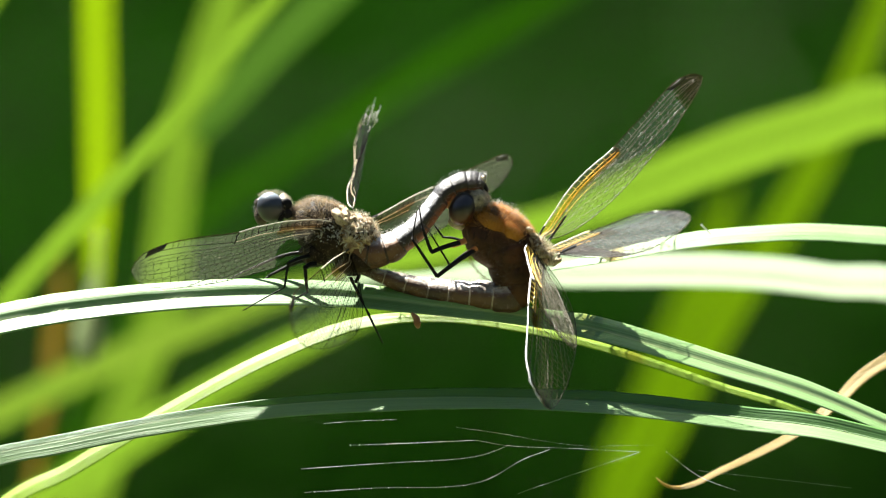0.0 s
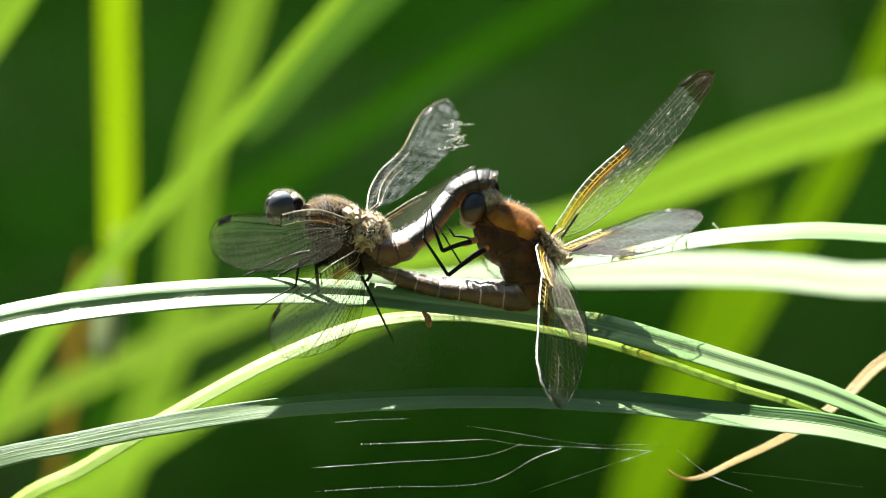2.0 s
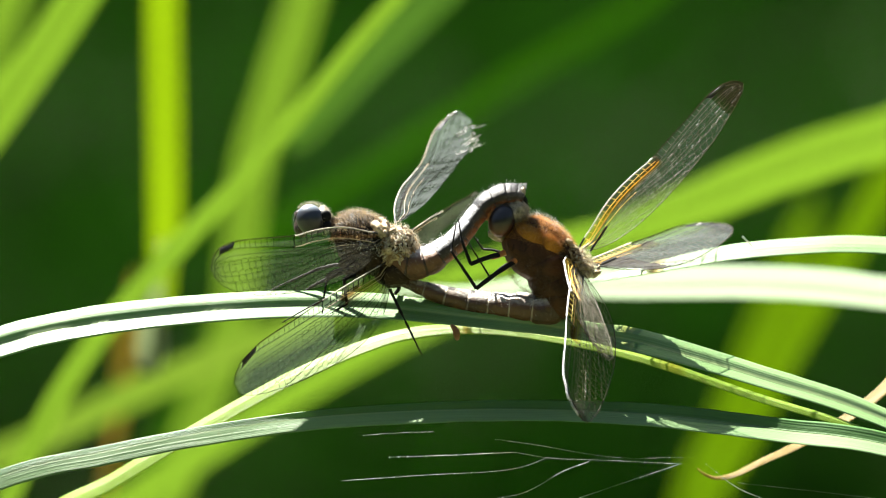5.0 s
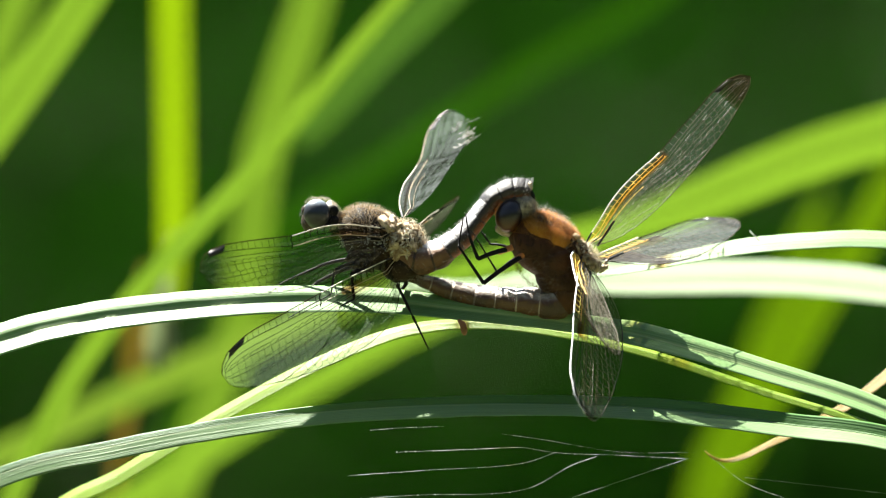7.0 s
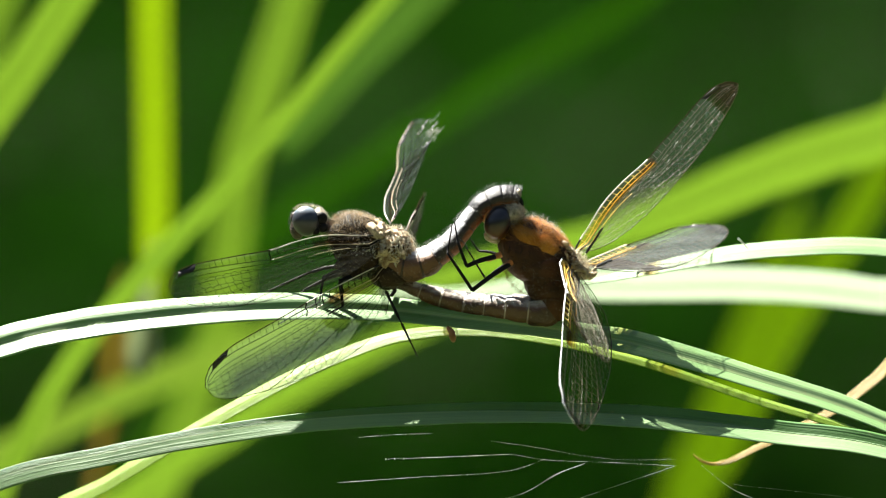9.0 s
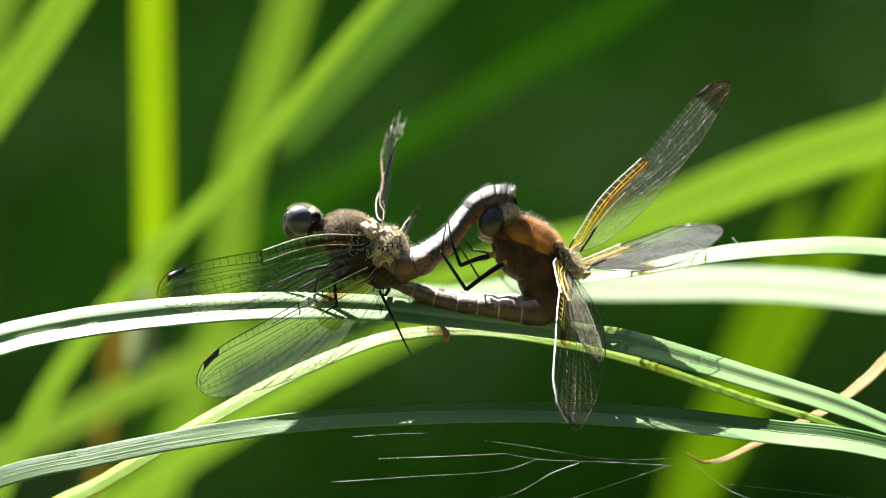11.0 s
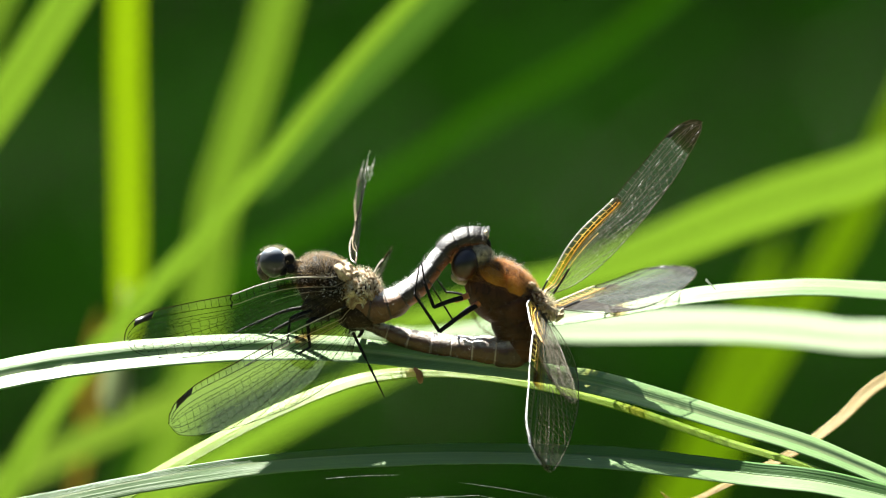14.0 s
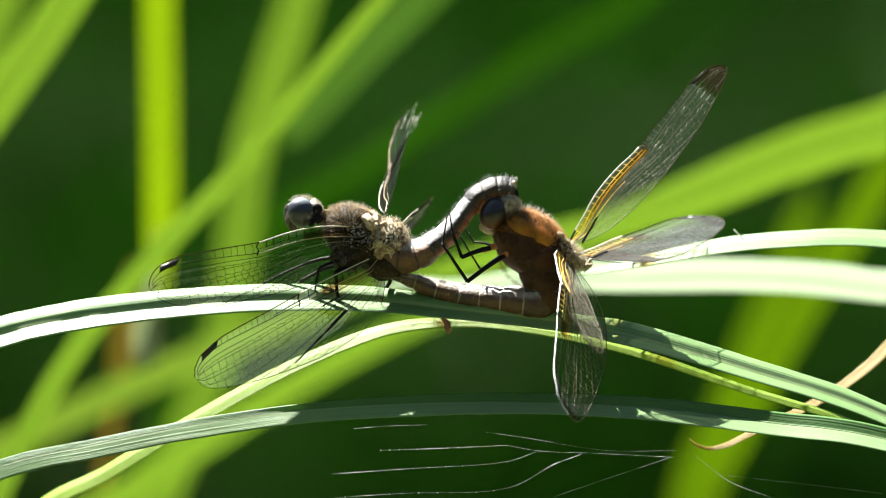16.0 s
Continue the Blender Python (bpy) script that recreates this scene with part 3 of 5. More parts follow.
under = leaf("sedge_leaf", [(-210, 70, -500, 4.0, 32), (-140, 50, -180, 3.7, 32), (*(-66.9, 30, -45.7), 3.4, 32), (*(-51.9, 22, -36.3), 3.4, 32), (*(-35.2, 16, -26.3), 3.2, 32), (*(-20.5, 12, -18.5), 3.1, 32), (*(-5.8, 9, -13.0), 2.8, 32), (*(6.9, 7, -12.0), 2.3, 32),
    (*(19.7, 5, -13.6), 2.0, 32), (*(33.4, 5, -16.8), 2.0, 32), (*(51.6, 5, -22.9), 1.9, 32), (*(71.5, 5, -29.5), 1.6, 32), (130, 6, -62, 0.9, 32), (170, 8, -100, 0.3, 32)], SEDGE_LIME,
    "yellow-green sedge leaf lit from behind, crossing under another leaf", NEAR, "keel", 0.32, seed=5)
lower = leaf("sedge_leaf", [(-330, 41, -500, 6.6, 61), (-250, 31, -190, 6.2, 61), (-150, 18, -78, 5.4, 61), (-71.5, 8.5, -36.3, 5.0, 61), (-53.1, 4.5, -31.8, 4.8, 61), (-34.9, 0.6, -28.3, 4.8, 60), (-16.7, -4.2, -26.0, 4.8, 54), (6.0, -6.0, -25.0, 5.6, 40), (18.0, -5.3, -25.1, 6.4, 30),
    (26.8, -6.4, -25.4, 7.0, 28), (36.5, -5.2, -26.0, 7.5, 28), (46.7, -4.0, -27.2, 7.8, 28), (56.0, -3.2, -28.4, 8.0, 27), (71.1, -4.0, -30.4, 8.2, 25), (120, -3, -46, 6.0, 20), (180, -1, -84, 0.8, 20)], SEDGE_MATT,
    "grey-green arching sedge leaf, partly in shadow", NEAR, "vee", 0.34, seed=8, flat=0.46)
behind_female = leaf("sedge_leaf", [(*(21.2, 16, -5.0), 0.3, 30), (*(27.1, 16, -3.9), 1.5, 30), (*(36.3, 16, -1.9), 3.4, 30), (*(47.4, 17, 0.3), 4.4, 30), (*(58.4, 18, 1.4), 4.6, 30), (*(72.1, 20, 1.6), 4.9, 30), (120, 26, -6, 6.0, 30), (210, 40, -60, 6.7, 30), (290, 55, -220, 7.1, 30), (330, 60, -500, 7.1, 30)], SEDGE,
    "bright pale sedge leaf tip behind the female dragonfly", NEAR, "keel", 0.15, seed=11)
curl = leaf("dry_sedge_tip", [(330, 70, -500, 4, 60), (290, 64, -120, 3.6, 60), (200, 55, 10, 3.2, 60), (130, 45, 6, 3.3, 60), (*(79.3, 35, -15.1), 2.28, 60), (*(72.5, 32, -21.0), 1.90, 60), (*(66.1, 28, -25.6), 1.60, 60), (*(59.5, 24, -29.0), 1.35, 60), (*(52.9, 20, -31.9), 1.10, 60), (*(48.3, 18, -34.0), 0.90, 60), (*(45.5, 17, -34.4), 0.61, 60), (*(43.7, 16, -33.8), 0.46, 60), (*(42.5, 16, -32.8), 0.19, 60)], DRY_LEAF,
    "thin tan dried sedge tip curling upwards", NEAR, "trough", 0.2, per=10, seed=13, category="dry grass blade")

FAR = "blurred reed leaves behind"
BACK = {}


def reed(key, points, material, label, seed, fold=0.18, name="reed_leaf", category="reed leaf"):
    BACK[key] = leaf(name, points, material, label, FAR, "trough", fold=fold, thick=0.3, per=8, seed=seed, category=category)


reed("upright", [(-172.6, 357, -500.0, 5.05, -56), (-164.3, 353, 43.2, 5.06, -56), (-130.2, 344, 164.9, 4.76, -56), (-78.4, 335, 187.4, 4.46, -56), (-48.3, 331, 144.3, 4.34, -56), (-50.8, 331, 79.7, 6.83, -56), (-51.3, 331, 47.4, 7.21, -56), (-51.0, 331, 25.9, 7.21, -56), (-50.9, 331, 6.5, 6.83, -56), (-51.3, 331, 0.1, 5.75, -56), (-51.4, 331, -8.5, 3.57, -56), (-51.4, 331, -12.8, 0.71, -56)], REED_LEAF, "upright lime-green reed leaf glowing in the sun", 21)
reed("sweep", [(52.5, 217, 97.9, 0.38, -60), (37.3, 217, 85.6, 2.37, -60), (9.8, 217, 63.3, 2.85, -60), (-7.2, 217, 46.1, 3.23, -60), (-16.9, 217, 34.9, 3.41, -60), (-28.1, 217, 21.3, 3.70, -60), (-37.8, 217, 10.5, 3.98, -60), (-46.9, 217, 0.9, 4.37, -60), (-55.4, 217, -8.5, 4.20, -60), (-62.5, 217, -17.2, 4.40, -60), (-68.7, 217, -26.9, 4.61, -60), (-73.7, 217, -36.6, 4.61, -60), (-79.4, 217, -48.8, 4.61, -60), (-275.6, 212, -500.0, 5.92, -60)], REED_MID, "long bright green reed leaf sweeping upwards", 23)
reed("sweep_dull", [(385.3, 375, -500.0, 8.56, -50), (369.6, 366, 214.9, 8.60, -50), (285.3, 353, 432.3, 7.78, -50), (23.5, 349, 72.8, 7.80, -50), (8.2, 349, 57.1, 8.23, -50), (-1.0, 349, 47.8, 8.66, -50), (-13.4, 349, 36.0, 8.66, -50), (-21.1, 349, 27.2, 7.80, -50), (-25.9, 349, 21.6, 5.20, -50), (-27.8, 349, 19.4, 0.87, -50)], REED_DULL, "dull grey-green reed leaf tip hanging down", 25)
reed("broad", [(-11.7, 426, 108.0, 0.84, -66), (-19.0, 426, 77.7, 7.53, -66), (-25.9, 426, 49.5, 8.37, -66), (-31.0, 426, 33.8, 8.37, -66), (-35.7, 426, 18.1, 8.37, -66), (-38.1, 426, 1.3, 8.37, -66), (-41.5, 426, -20.1, 8.37, -66), (-276.2, 357, -500.0, 8.63, -66)], REED_MID, "broad green reed leaf, far out of focus", 27)
reed("corner", [(-38.1, 270, 93.2, 0.90, -56), (-50.3, 270, 72.2, 7.17, -56), (-65.0, 270, 48.2, 8.07, -58), (-74.8, 270, 33.6, 8.07, -60), (-84.8, 270, 19.5, 8.07, -60), (-97.3, 270, 2.2, 8.07, -60), (-381.1, 242, -500.0, 9.07, -66)], REED_MID, "bright reed leaf slanting upwards", 29)
reed("corner_far", [(-62.6, 520, 108.0, 0.92, -62), (-75.1, 520, 81.0, 7.42, -62), (-87.4, 520, 54.0, 8.36, -64), (-93.8, 520, 36.5, 8.36, -64), (-102.1, 520, 13.0, 8.36, -64), (-397.6, 472, -500.0, 9.46, -66)], REED_MID, "reed leaf slanting upwards, out of focus", 31)
reed("bridge", [(-6, 289, -6.5, 0.8, -56), (4, 289, -4.2, 4.5, -56), (14, 289, -1.6, 6.2, -56), (22.8, 289, 0.8, 7.2, -56), (35.5, 289, 4.0, 7.11, -58), (49.2, 289, 9.2, 9.34, -60), (65.0, 289, 15.6, 10.22, -60), (82.8, 289, 21.2, 10.67, -60), (102.0, 289, 24.9, 10.67, -60), (296.4, 266, -89.8, 10.78, -60), (351.7, 256, -500.0, 10.82, -66)], REED_MID, "broad bright reed leaf arching across", 33)
reed("pale_band", [(-9, 127, -6.6, 0.6, -58), (-3, 127, -6.2, 1.6, -58), (5, 127, -6.2, 1.6, -58), (13, 127, -5.6, 3.0, -58), (21.5, 127, -4.9, 5.8, -58), (32.7, 127, -5.1, 6.18, -58), (50.2, 127, -4.8, 6.66, -58), (64.8, 127, -5.3, 6.66, -58), (76.3, 127, -6.6, 6.66, -58), (94, 127, -9.6, 6.66, -58), (182.1, 108, -115, 6.71, -56), (221, 102, -500, 6.73, -66)], REED_PALE, "pale reed leaf behind the female, sun glare in its colour", 35, 0.04)
reed("stalk", [(121.2, 430, 86.8, 0.80, -66), (111.0, 430, 63.2, 5.20, -66), (100.0, 430, 36.2, 6.80, -66), (91.3, 430, 15.9, 7.50, -66), (80.6, 430, -2.1, 7.80, -66), (69.4, 430, -20.2, 8.40, -66), (60.1, 430, -38.2, 8.60, -66), (53.0, 430, -51.7, 8.60, -66), (39.6, 451, -297.5, 10.91, -66), (19.9, 445, -500.0, 10.93, -66)], REED_GREEN, "bright upright reed leaf, out of focus", 37)
reed("stalk_far", [(80.8, 560, 13.2, 0.91, -66), (77.7, 560, 3.8, 6.38, -66), (72.0, 560, -14.2, 10.03, -66), (63.7, 560, -35.7, 10.94, -66), (55.6, 560, -54.7, 10.94, -66), (18.4, 537, -500.0, 11.05, -66)], REED_GREEN, "broad olive reed leaf, far out of focus", 39)
reed("shade", [(90.5, 540, 87.6, 0.46, -58), (66.9, 540, 71.0, 3.70, -58), (43.2, 540, 52.1, 4.61, -58), (23.2, 540, 40.3, 5.07, -58), (4.3, 540, 28.5, 5.07, -58), (-14.7, 540, 16.7, 4.61, -58), (-35.9, 540, 0.1, 4.61, -58), (-240.1, 521, -500.0, 4.66, -58)], REED_DIM, "dim reed leaf, its shade put in the leaf colour", 41)
reed("low_a", [(-224.8, 353, -500.0, 6.47, -60), (-172.6, 357, -138.1, 6.46, -60), (-92.3, 366, -44.8, 5.85, -60), (-74.9, 366, -35.4, 6.43, -60), (-53.0, 366, -25.0, 6.43, -60), (-34.4, 366, -17.4, 5.85, -60), (-18.0, 366, -10.8, 4.68, -60), (1.7, 366, -4.3, 2.34, -60)], REED_LOW, "reed leaf lying low behind the perch", -51)
reed("low_b", [(-130.0, 349, -500.0, 6.50, -60), (-112.6, 349, -138.6, 6.50, -60), (-72.2, 353, -56.5, 5.84, -60), (-57.0, 353, -46.7, 6.49, -60), (-36.3, 353, -33.0, 6.49, -60), (-15.7, 353, -21.1, 5.52, -60), (1.7, 353, -13.0, 3.89, -60), (18.1, 353, -6.4, 1.30, -60)], REED_MID, "pale green reed leaf behind the lower leaves", -53)
reed("hanging", [(-51.4, 328, 1.7, 0.87, -50), (-50.5, 266, 0.1, 0.72, -50), (-50.8, 266, -5.1, 1.44, -50), (-51.6, 266, -10.3, 4.04, -50), (-51.9, 266, -15.5, 6.74, -50), (-52.2, 266, -20.6, 4.94, -50), (-52.2, 266, -22.5, 0.90, -50)], DRY_PALE, "bleached dead leaf tip hanging among the reeds", 47, name="dead_leaf", category="dead leaf")
reed("brown", [(-58.3, 409, -3.2, 1.26, -50), (-59.6, 409, -11.0, 3.37, -50), (-60.7, 409, -20.0, 4.22, -50), (-61.6, 409, -28.9, 2.95, -50), (-152.4, 401, -500.0, 2.54, -50)], DRY_LEAF, "brown withered leaf among the reeds", 49, name="dead_leaf", category="dead leaf")


# ---- dragonflies ----
MALE_VEINS = (VEIN_CREAM, VEIN_DARK, VEIN_STRAW, VEIN_DARK)
FEMALE_VEINS = (VEIN_PALE, VEIN_OLIVE, VEIN_AMBER, VEIN_GOLD)
# near wings: leading vein whitened to show sun on it
SUNLIT_VEINS = (VEIN_WHITE, VEIN_OLIVE, VEIN_AMBER, VEIN_GOLD)


def film_height(x, y):
    """The pleats of a wing, in millimetres."""
    return 0.10 * math.sin(y * 4.2) * math.exp(y * 0.28) + 0.05 * math.sin(x * 0.5 + y * 0.7)


class Plan:
    """The outline of a wing: half-open functions for its leading and trailing edge, in millimetres."""

    def __init__(self, length, front, back):
        self.length, self.front, self.back = length, front, back

    def edge(self, table, x):
        return float(np.interp(x, [p[0] for p in table], [p[1] for p in table]))

    def lead(self, x):
        return self.edge(self.front, x)

    def trail(self, x):
        return self.edge(self.back, x)

    def inside(self, x, y, margin=0.0):
        return 0.2 < x < self.length and self.trail(x) + margin < y < self.lead(x) - margin


def smooth_table(points, n=60):
    return [tuple(q) for q in spline(points, n)]


FORE = Plan(38.0, smooth_table([(0, -.9), (3, -.1), (7, .75), (11, 1.05), (15, .8), (18.6, .25), (20, .2), (27, .3), (33, 0), (36, -1.0), (37.4, -2.4), (38, -3.8)]),
            smooth_table([(0, -1.2), (2, -3.6), (5, -5.6), (10, -7.4), (17, -8.5), (24, -8.9), (30, -8.6), (34.5, -7.5), (37, -5.8), (38, -3.9)]))
TORN = Plan(38.0, smooth_table([(0, -.7), (3, 0), (7, .55), (11, .5), (15, -.1), (19, -.8), (23, -1.0), (28, -.9), (33, -1.1), (36, -2.0), (38, -3.7)]),
            smooth_table([(0, -1.2), (2, -3.6), (5, -5.6), (10, -7.4), (17, -8.7), (22, -9.4), (26, -9.2), (30, -8.4), (33, -7.3), (36, -5.6), (38, -3.9)]))
HIND = Plan(36.5, smooth_table([(0, 0), (5, .25), (10, .5), (15.5, .45), (25, .35), (31.5, 0), (34.6, -1.1), (36, -2.6), (36.5, -4.0)]),
            smooth_table([(0, -2.0), (1.2, -6.4), (3, -9.4), (7, -11.6), (13, -12.2), (20, -11.6), (27, -10.2), (32.5, -8.4), (35.4, -6.6), (36.5, -4.1)]))


class Shape:
    """A wing's place in its own space: pleats, the twist towards the tip, and which way the leading edge looks."""

    def __init__(self, plan, flip, twist, camber=0.0):
        self.plan, self.flip, self.twist, self.camber = plan, flip, twist, camber
        self.node = plan.length * (0.42 if plan is HIND else 0.50)

    def at(self, x, y, lift=0.0):
        a = radians(self.twist) * max(0.0, x / self.plan.length) ** 1.2
        z = film_height(x, y) + lift + self.camber * math.sin(math.pi * min(1.0, max(0.0, x / 21)))
        lead = self.plan.lead(x)
        d = y - lead
        return Vector((x, (lead + d * math.cos(a) - z * math.sin(a)) * self.flip, d * math.sin(a) + z * math.cos(a))) * MM

    def strip(self, x):
        """Depth of the front strip, as far as the main vein."""
        p = self.plan
        return min(1.75 * min(1, x / 3 + .15) if x < self.node else 1.75 - 0.85 * (x - self.node) / (p.length - self.node), 0.6 * (p.lead(x) - p.trail(x)))

    def fan(self, x, w):
        """A line of the fan behind the front strip: y at x, and its share of the way to the trailing edge."""
        front = self.plan.lead(x) - self.strip(x)
        share = w * (0.36 + 1.45 * (x / self.plan.length) ** 1.45)
        return front + (self.plan.trail(x) - front) * share, share

    def behind(self, x, y):
        p = self.plan
        return 0.3 < x < p.length - 0.05 and p.trail(x) + 0.04 < y < p.lead(x) - self.strip(x)

    def vein(self, bm, line, radius, sides=4, lift=0.0):
        pts = [self.at(x, y, lift) for x, y in line]
        tube(bm, pts, [radius * MM] * len(pts), sides)


def cell_edges(shape, seed, gap):
    """Edges of the net of cells: rows of cells along the fan, each cell the ground nearest to its middle."""
    rnd = random.Random(seed)
    p = shape.plan
    spots, w, row = [], 0.0, 0
    while w < 2.3:
        step = gap * (0.150 - 0.040 * min(1, w))
        x = 0.5 + rnd.uniform(0, .5)
        while x < p.length + 1:
            xx = min(x, p.length)
            y, share = shape.fan(xx, w + step / 2)
            rows_apart = (shape.fan(xx, w + step)[1] - shape.fan(xx, w)[1]) * (p.lead(xx) - shape.strip(xx) - p.trail(xx))
            if share < 1.12 and (rows_apart > 0.66 or row % 2 == 0) and (rows_apart > 0.33 or row % 4 == 0):
                spots.append(Vector((x + rnd.uniform(-.13, .13), y + rnd.uniform(-.08, .08))))
            x += min(1.4, max(0.85, rows_apart * 1.05)) * rnd.uniform(.88, 1.12)
        w += step
        row += 1
    pts, _, tris, *_ = geometry.delaunay_2d_cdt(spots, [], [], 0, 1e-6)
    middle, sides = [], collections.defaultdict(list)
    for k, t in enumerate(tris):
        (ax, ay), (bx, by), (cx, cy) = (pts[q] for q in t)
        d = 2 * (ax * (by - cy) + bx * (cy - ay) + cx * (ay - by))
        if abs(d) < 1e-7:
            middle.append(None)
            continue
        a2, b2, c2 = ax * ax + ay * ay, bx * bx + by * by, cx * cx + cy * cy
        middle.append(((a2 * (by - cy) + b2 * (cy - ay) + c2 * (ay - by)) / d, (a2 * (cx - bx) + b2 * (ax - cx) + c2 * (bx - ax)) / d))
        for q in range(3):
            sides[frozenset((t[q], t[(q + 1) % 3]))].append(k)
    for pair in sides.values():
        if len(pair) != 2 or middle[pair[0]] is None or middle[pair[1]] is None:
            continue
        a, b = middle[pair[0]], middle[pair[1]]
        if math.dist(a, b) > 2.5:
            continue
        ins = shape.behind(*a), shape.behind(*b)
        if not any(ins):
            continue
        if not all(ins):
            good, bad = (a, b) if ins[0] else (b, a)
            for _ in range(6):
                mid = ((good[0] + bad[0]) / 2, (good[1] + bad[1]) / 2)
                if shape.behind(*mid):
                    good = mid
                else:
                    bad = mid
            a, b = (a if ins[0] else b), good
        yield a, b


def wing(name, parent, plan, film, flip, seed, colours, torn=False, label="clear veined wing", twist=0.0, gap=1.15):
    """One wing in its own space: the span along x, the leading edge towards y * flip, with film, veins, cell net and mark."""
    rnd = random.Random(seed)
    shape = Shape(plan, flip, twist, 0.6 if torn else 0.0)
    amber = colours is not MALE_VEINS
    bm = bmesh.new()
    layer = bm.loops.layers.uv.verify()
    nx, ny = 76, 20
    grid = []
    for i in range(nx + 1):
        x = plan.length * (i / nx) ** 0.9
        a, b = plan.lead(x), plan.trail(x)
        if torn and 20 < x < 36:
            b += (1.6 * abs(noise.noise(Vector((x * 0.9, 0, seed)))) + 0.6 * abs(noise.noise(Vector((x * 3.1, 5, seed))))) * min(1, (x - 20) / 5)
        b = min(b, a - 0.02)
        grid.append([(x, a + (b - a) * j / ny, j / ny) for j in range(ny + 1)])

    def crease(x, q):
        return 0.35 * q * noise.noise(Vector((x * .55, q * 2, seed))) if torn else 0.0
    vs = [[bm.verts.new(shape.at(x, y, crease(x, q))) for x, y, q in row] for row in grid]
    for i in range(nx):
        for j in range(ny):
            f = bm.faces.new((vs[i][j], vs[i + 1][j], vs[i + 1][j + 1], vs[i][j + 1]))
            for loop, (p, q) in zip(f.loops, ((i, j), (i + 1, j), (i + 1, j + 1), (i, j + 1))):
                loop[layer].uv = (grid[p][q][0] / plan.length, grid[p][q][2])
    ob = part(name, bm, film, parent, label)
    lead_mat, net_mat, base_mat, rung_mat = colours
    L, node = plan.length, shape.node
    # leading edge and the strong veins of the front strip
    bm = bmesh.new()
    shape.vein(bm, [(x, plan.lead(x)) for x in np.linspace(1.8, node, 30)], 0.13 if amber else 0.10, 6)
    part("leading_vein", bm, lead_mat, ob, "pale thick leading vein")
    bm = bmesh.new()
    shape.vein(bm, [(x, plan.lead(x)) for x in np.linspace(0, 2.2, 8)], 0.17, 6)
    part("root_vein", bm, STIGMA, ob, "black start of the leading vein")
    bm = bmesh.new()
    shape.vein(bm, [(x, plan.lead(x)) for x in (node + (L - node) * math.sin(k / 36 * math.pi / 2) for k in range(37))], 0.085, 5)
    part("outer_vein", bm, VEIN_STRAW if torn else lead_mat if colours is SUNLIT_VEINS and plan is HIND else VEIN_BROWN, ob)
    bm = bmesh.new()
    shape.vein(bm, [(x, plan.lead(x) - shape.strip(x)) for x in np.linspace(0.2, node * 1.02, 36)], .10 if amber else .075, 6)
    shape.vein(bm, [(x, plan.lead(x) - shape.strip(x) - .35 - x * .09) for x in np.linspace(0.3, node * .7, 30)], .06 if amber else .045)
    part("base_vein", bm, base_mat, ob)
    bm = bmesh.new()
    shape.vein(bm, [(x, plan.lead(x) - shape.strip(x)) for x in np.linspace(node, L * .985, 34)], .06)
    for w, thick in ((0.10, .045), (0.22, .04), (0.40, .045), (0.52, .035), (0.80, .04), (0.95, .035), (1.35, .035), (1.75, .03)):
        line = []
        for x in np.linspace(0.5, L * .985, 44):
            y, share = shape.fan(x, w)
            line.append((x, max(y, plan.trail(x))))
            if share >= 1:
                break
        shape.vein(bm, line, thick)
    part("long_vein", bm, net_mat, ob)
    # the ladder of cross veins along the front, and the net of cells behind
    bm = bmesh.new()
    shape.vein(bm, [(x, plan.lead(x) - 1.05 * min(1, x / 3 + .12)) for x in np.linspace(0.2, node, 36)], .05)
    x = 2.0
    while x < node - .5:
        shape.vein(bm, [(x, plan.lead(x)), (x + .25, plan.lead(x) - .55), (x + .35, plan.lead(x) - 1.05)], 0.08)
        shape.vein(bm, [(x + .2, plan.lead(x) - 1.05), (x + .35, plan.lead(x) - shape.strip(x))], 0.05)
        x += rnd.uniform(1.15, 1.45)
    part("cross_vein", bm, rung_mat, ob)
    bm = bmesh.new()
    x = node + 1.1
    while x < L * .94:
        if not L * .84 < x < L * .84 + 3.6:
            shape.vein(bm, [(x, plan.lead(x)), (x + .12, plan.lead(x) - shape.strip(x))], 0.04, 3)
        x += rnd.uniform(1.0, 1.35)
    shape.vein(bm, [(node, plan.lead(node)), (node + .55, plan.lead(node) - .7), (node + .25, plan.lead(node) - 1.2), (node + .7, plan.lead(node) - 2.1)], 0.11, 5)
    part("node_vein", bm, net_mat, ob)
    bm = bmesh.new()
    for a, b in cell_edges(shape, seed, gap):
        if torn and min(a[1] - plan.trail(a[0]), b[1] - plan.trail(b[0])) < 1.6 and 21 < a[0] < 36 and rnd.random() < .7:
            continue
        shape.vein(bm, [a, b], 0.018 + (0.024 if amber else 0.022) * min(1, a[0] / 14), 3)
    if not torn:
        shape.vein(bm, [(x, plan.trail(x) + .03) for x in (0.2 + (L - 0.2) * math.sin(k / 60 * math.pi / 2) for k in range(61))], 0.07 if amber else 0.05)
    part("cell_net", bm, net_mat, ob)
    # the dark mark near the tip
    bm = bmesh.new()
    at, long_ = L * .845, 3.3
    ring = []
    for lift in (.07, -.07):
        for px, py in ((0, -.05), (long_, -.05), (long_ + .45, -.92), (.5, -.96)):
            ring.append(bm.verts.new(shape.at(at + px, plan.lead(at + px) + py, lift)))
    bm.faces.new(ring[:4])
    bm.faces.new(ring[4:])
    for k in range(4):
        bm.faces.new((ring[k], ring[(k + 1) % 4], ring[4 + (k + 1) % 4], ring[4 + k]))
    part("wing_mark", bm, STIGMA, ob, "black mark near the wing tip")
    if amber:
        bm = bmesh.new()
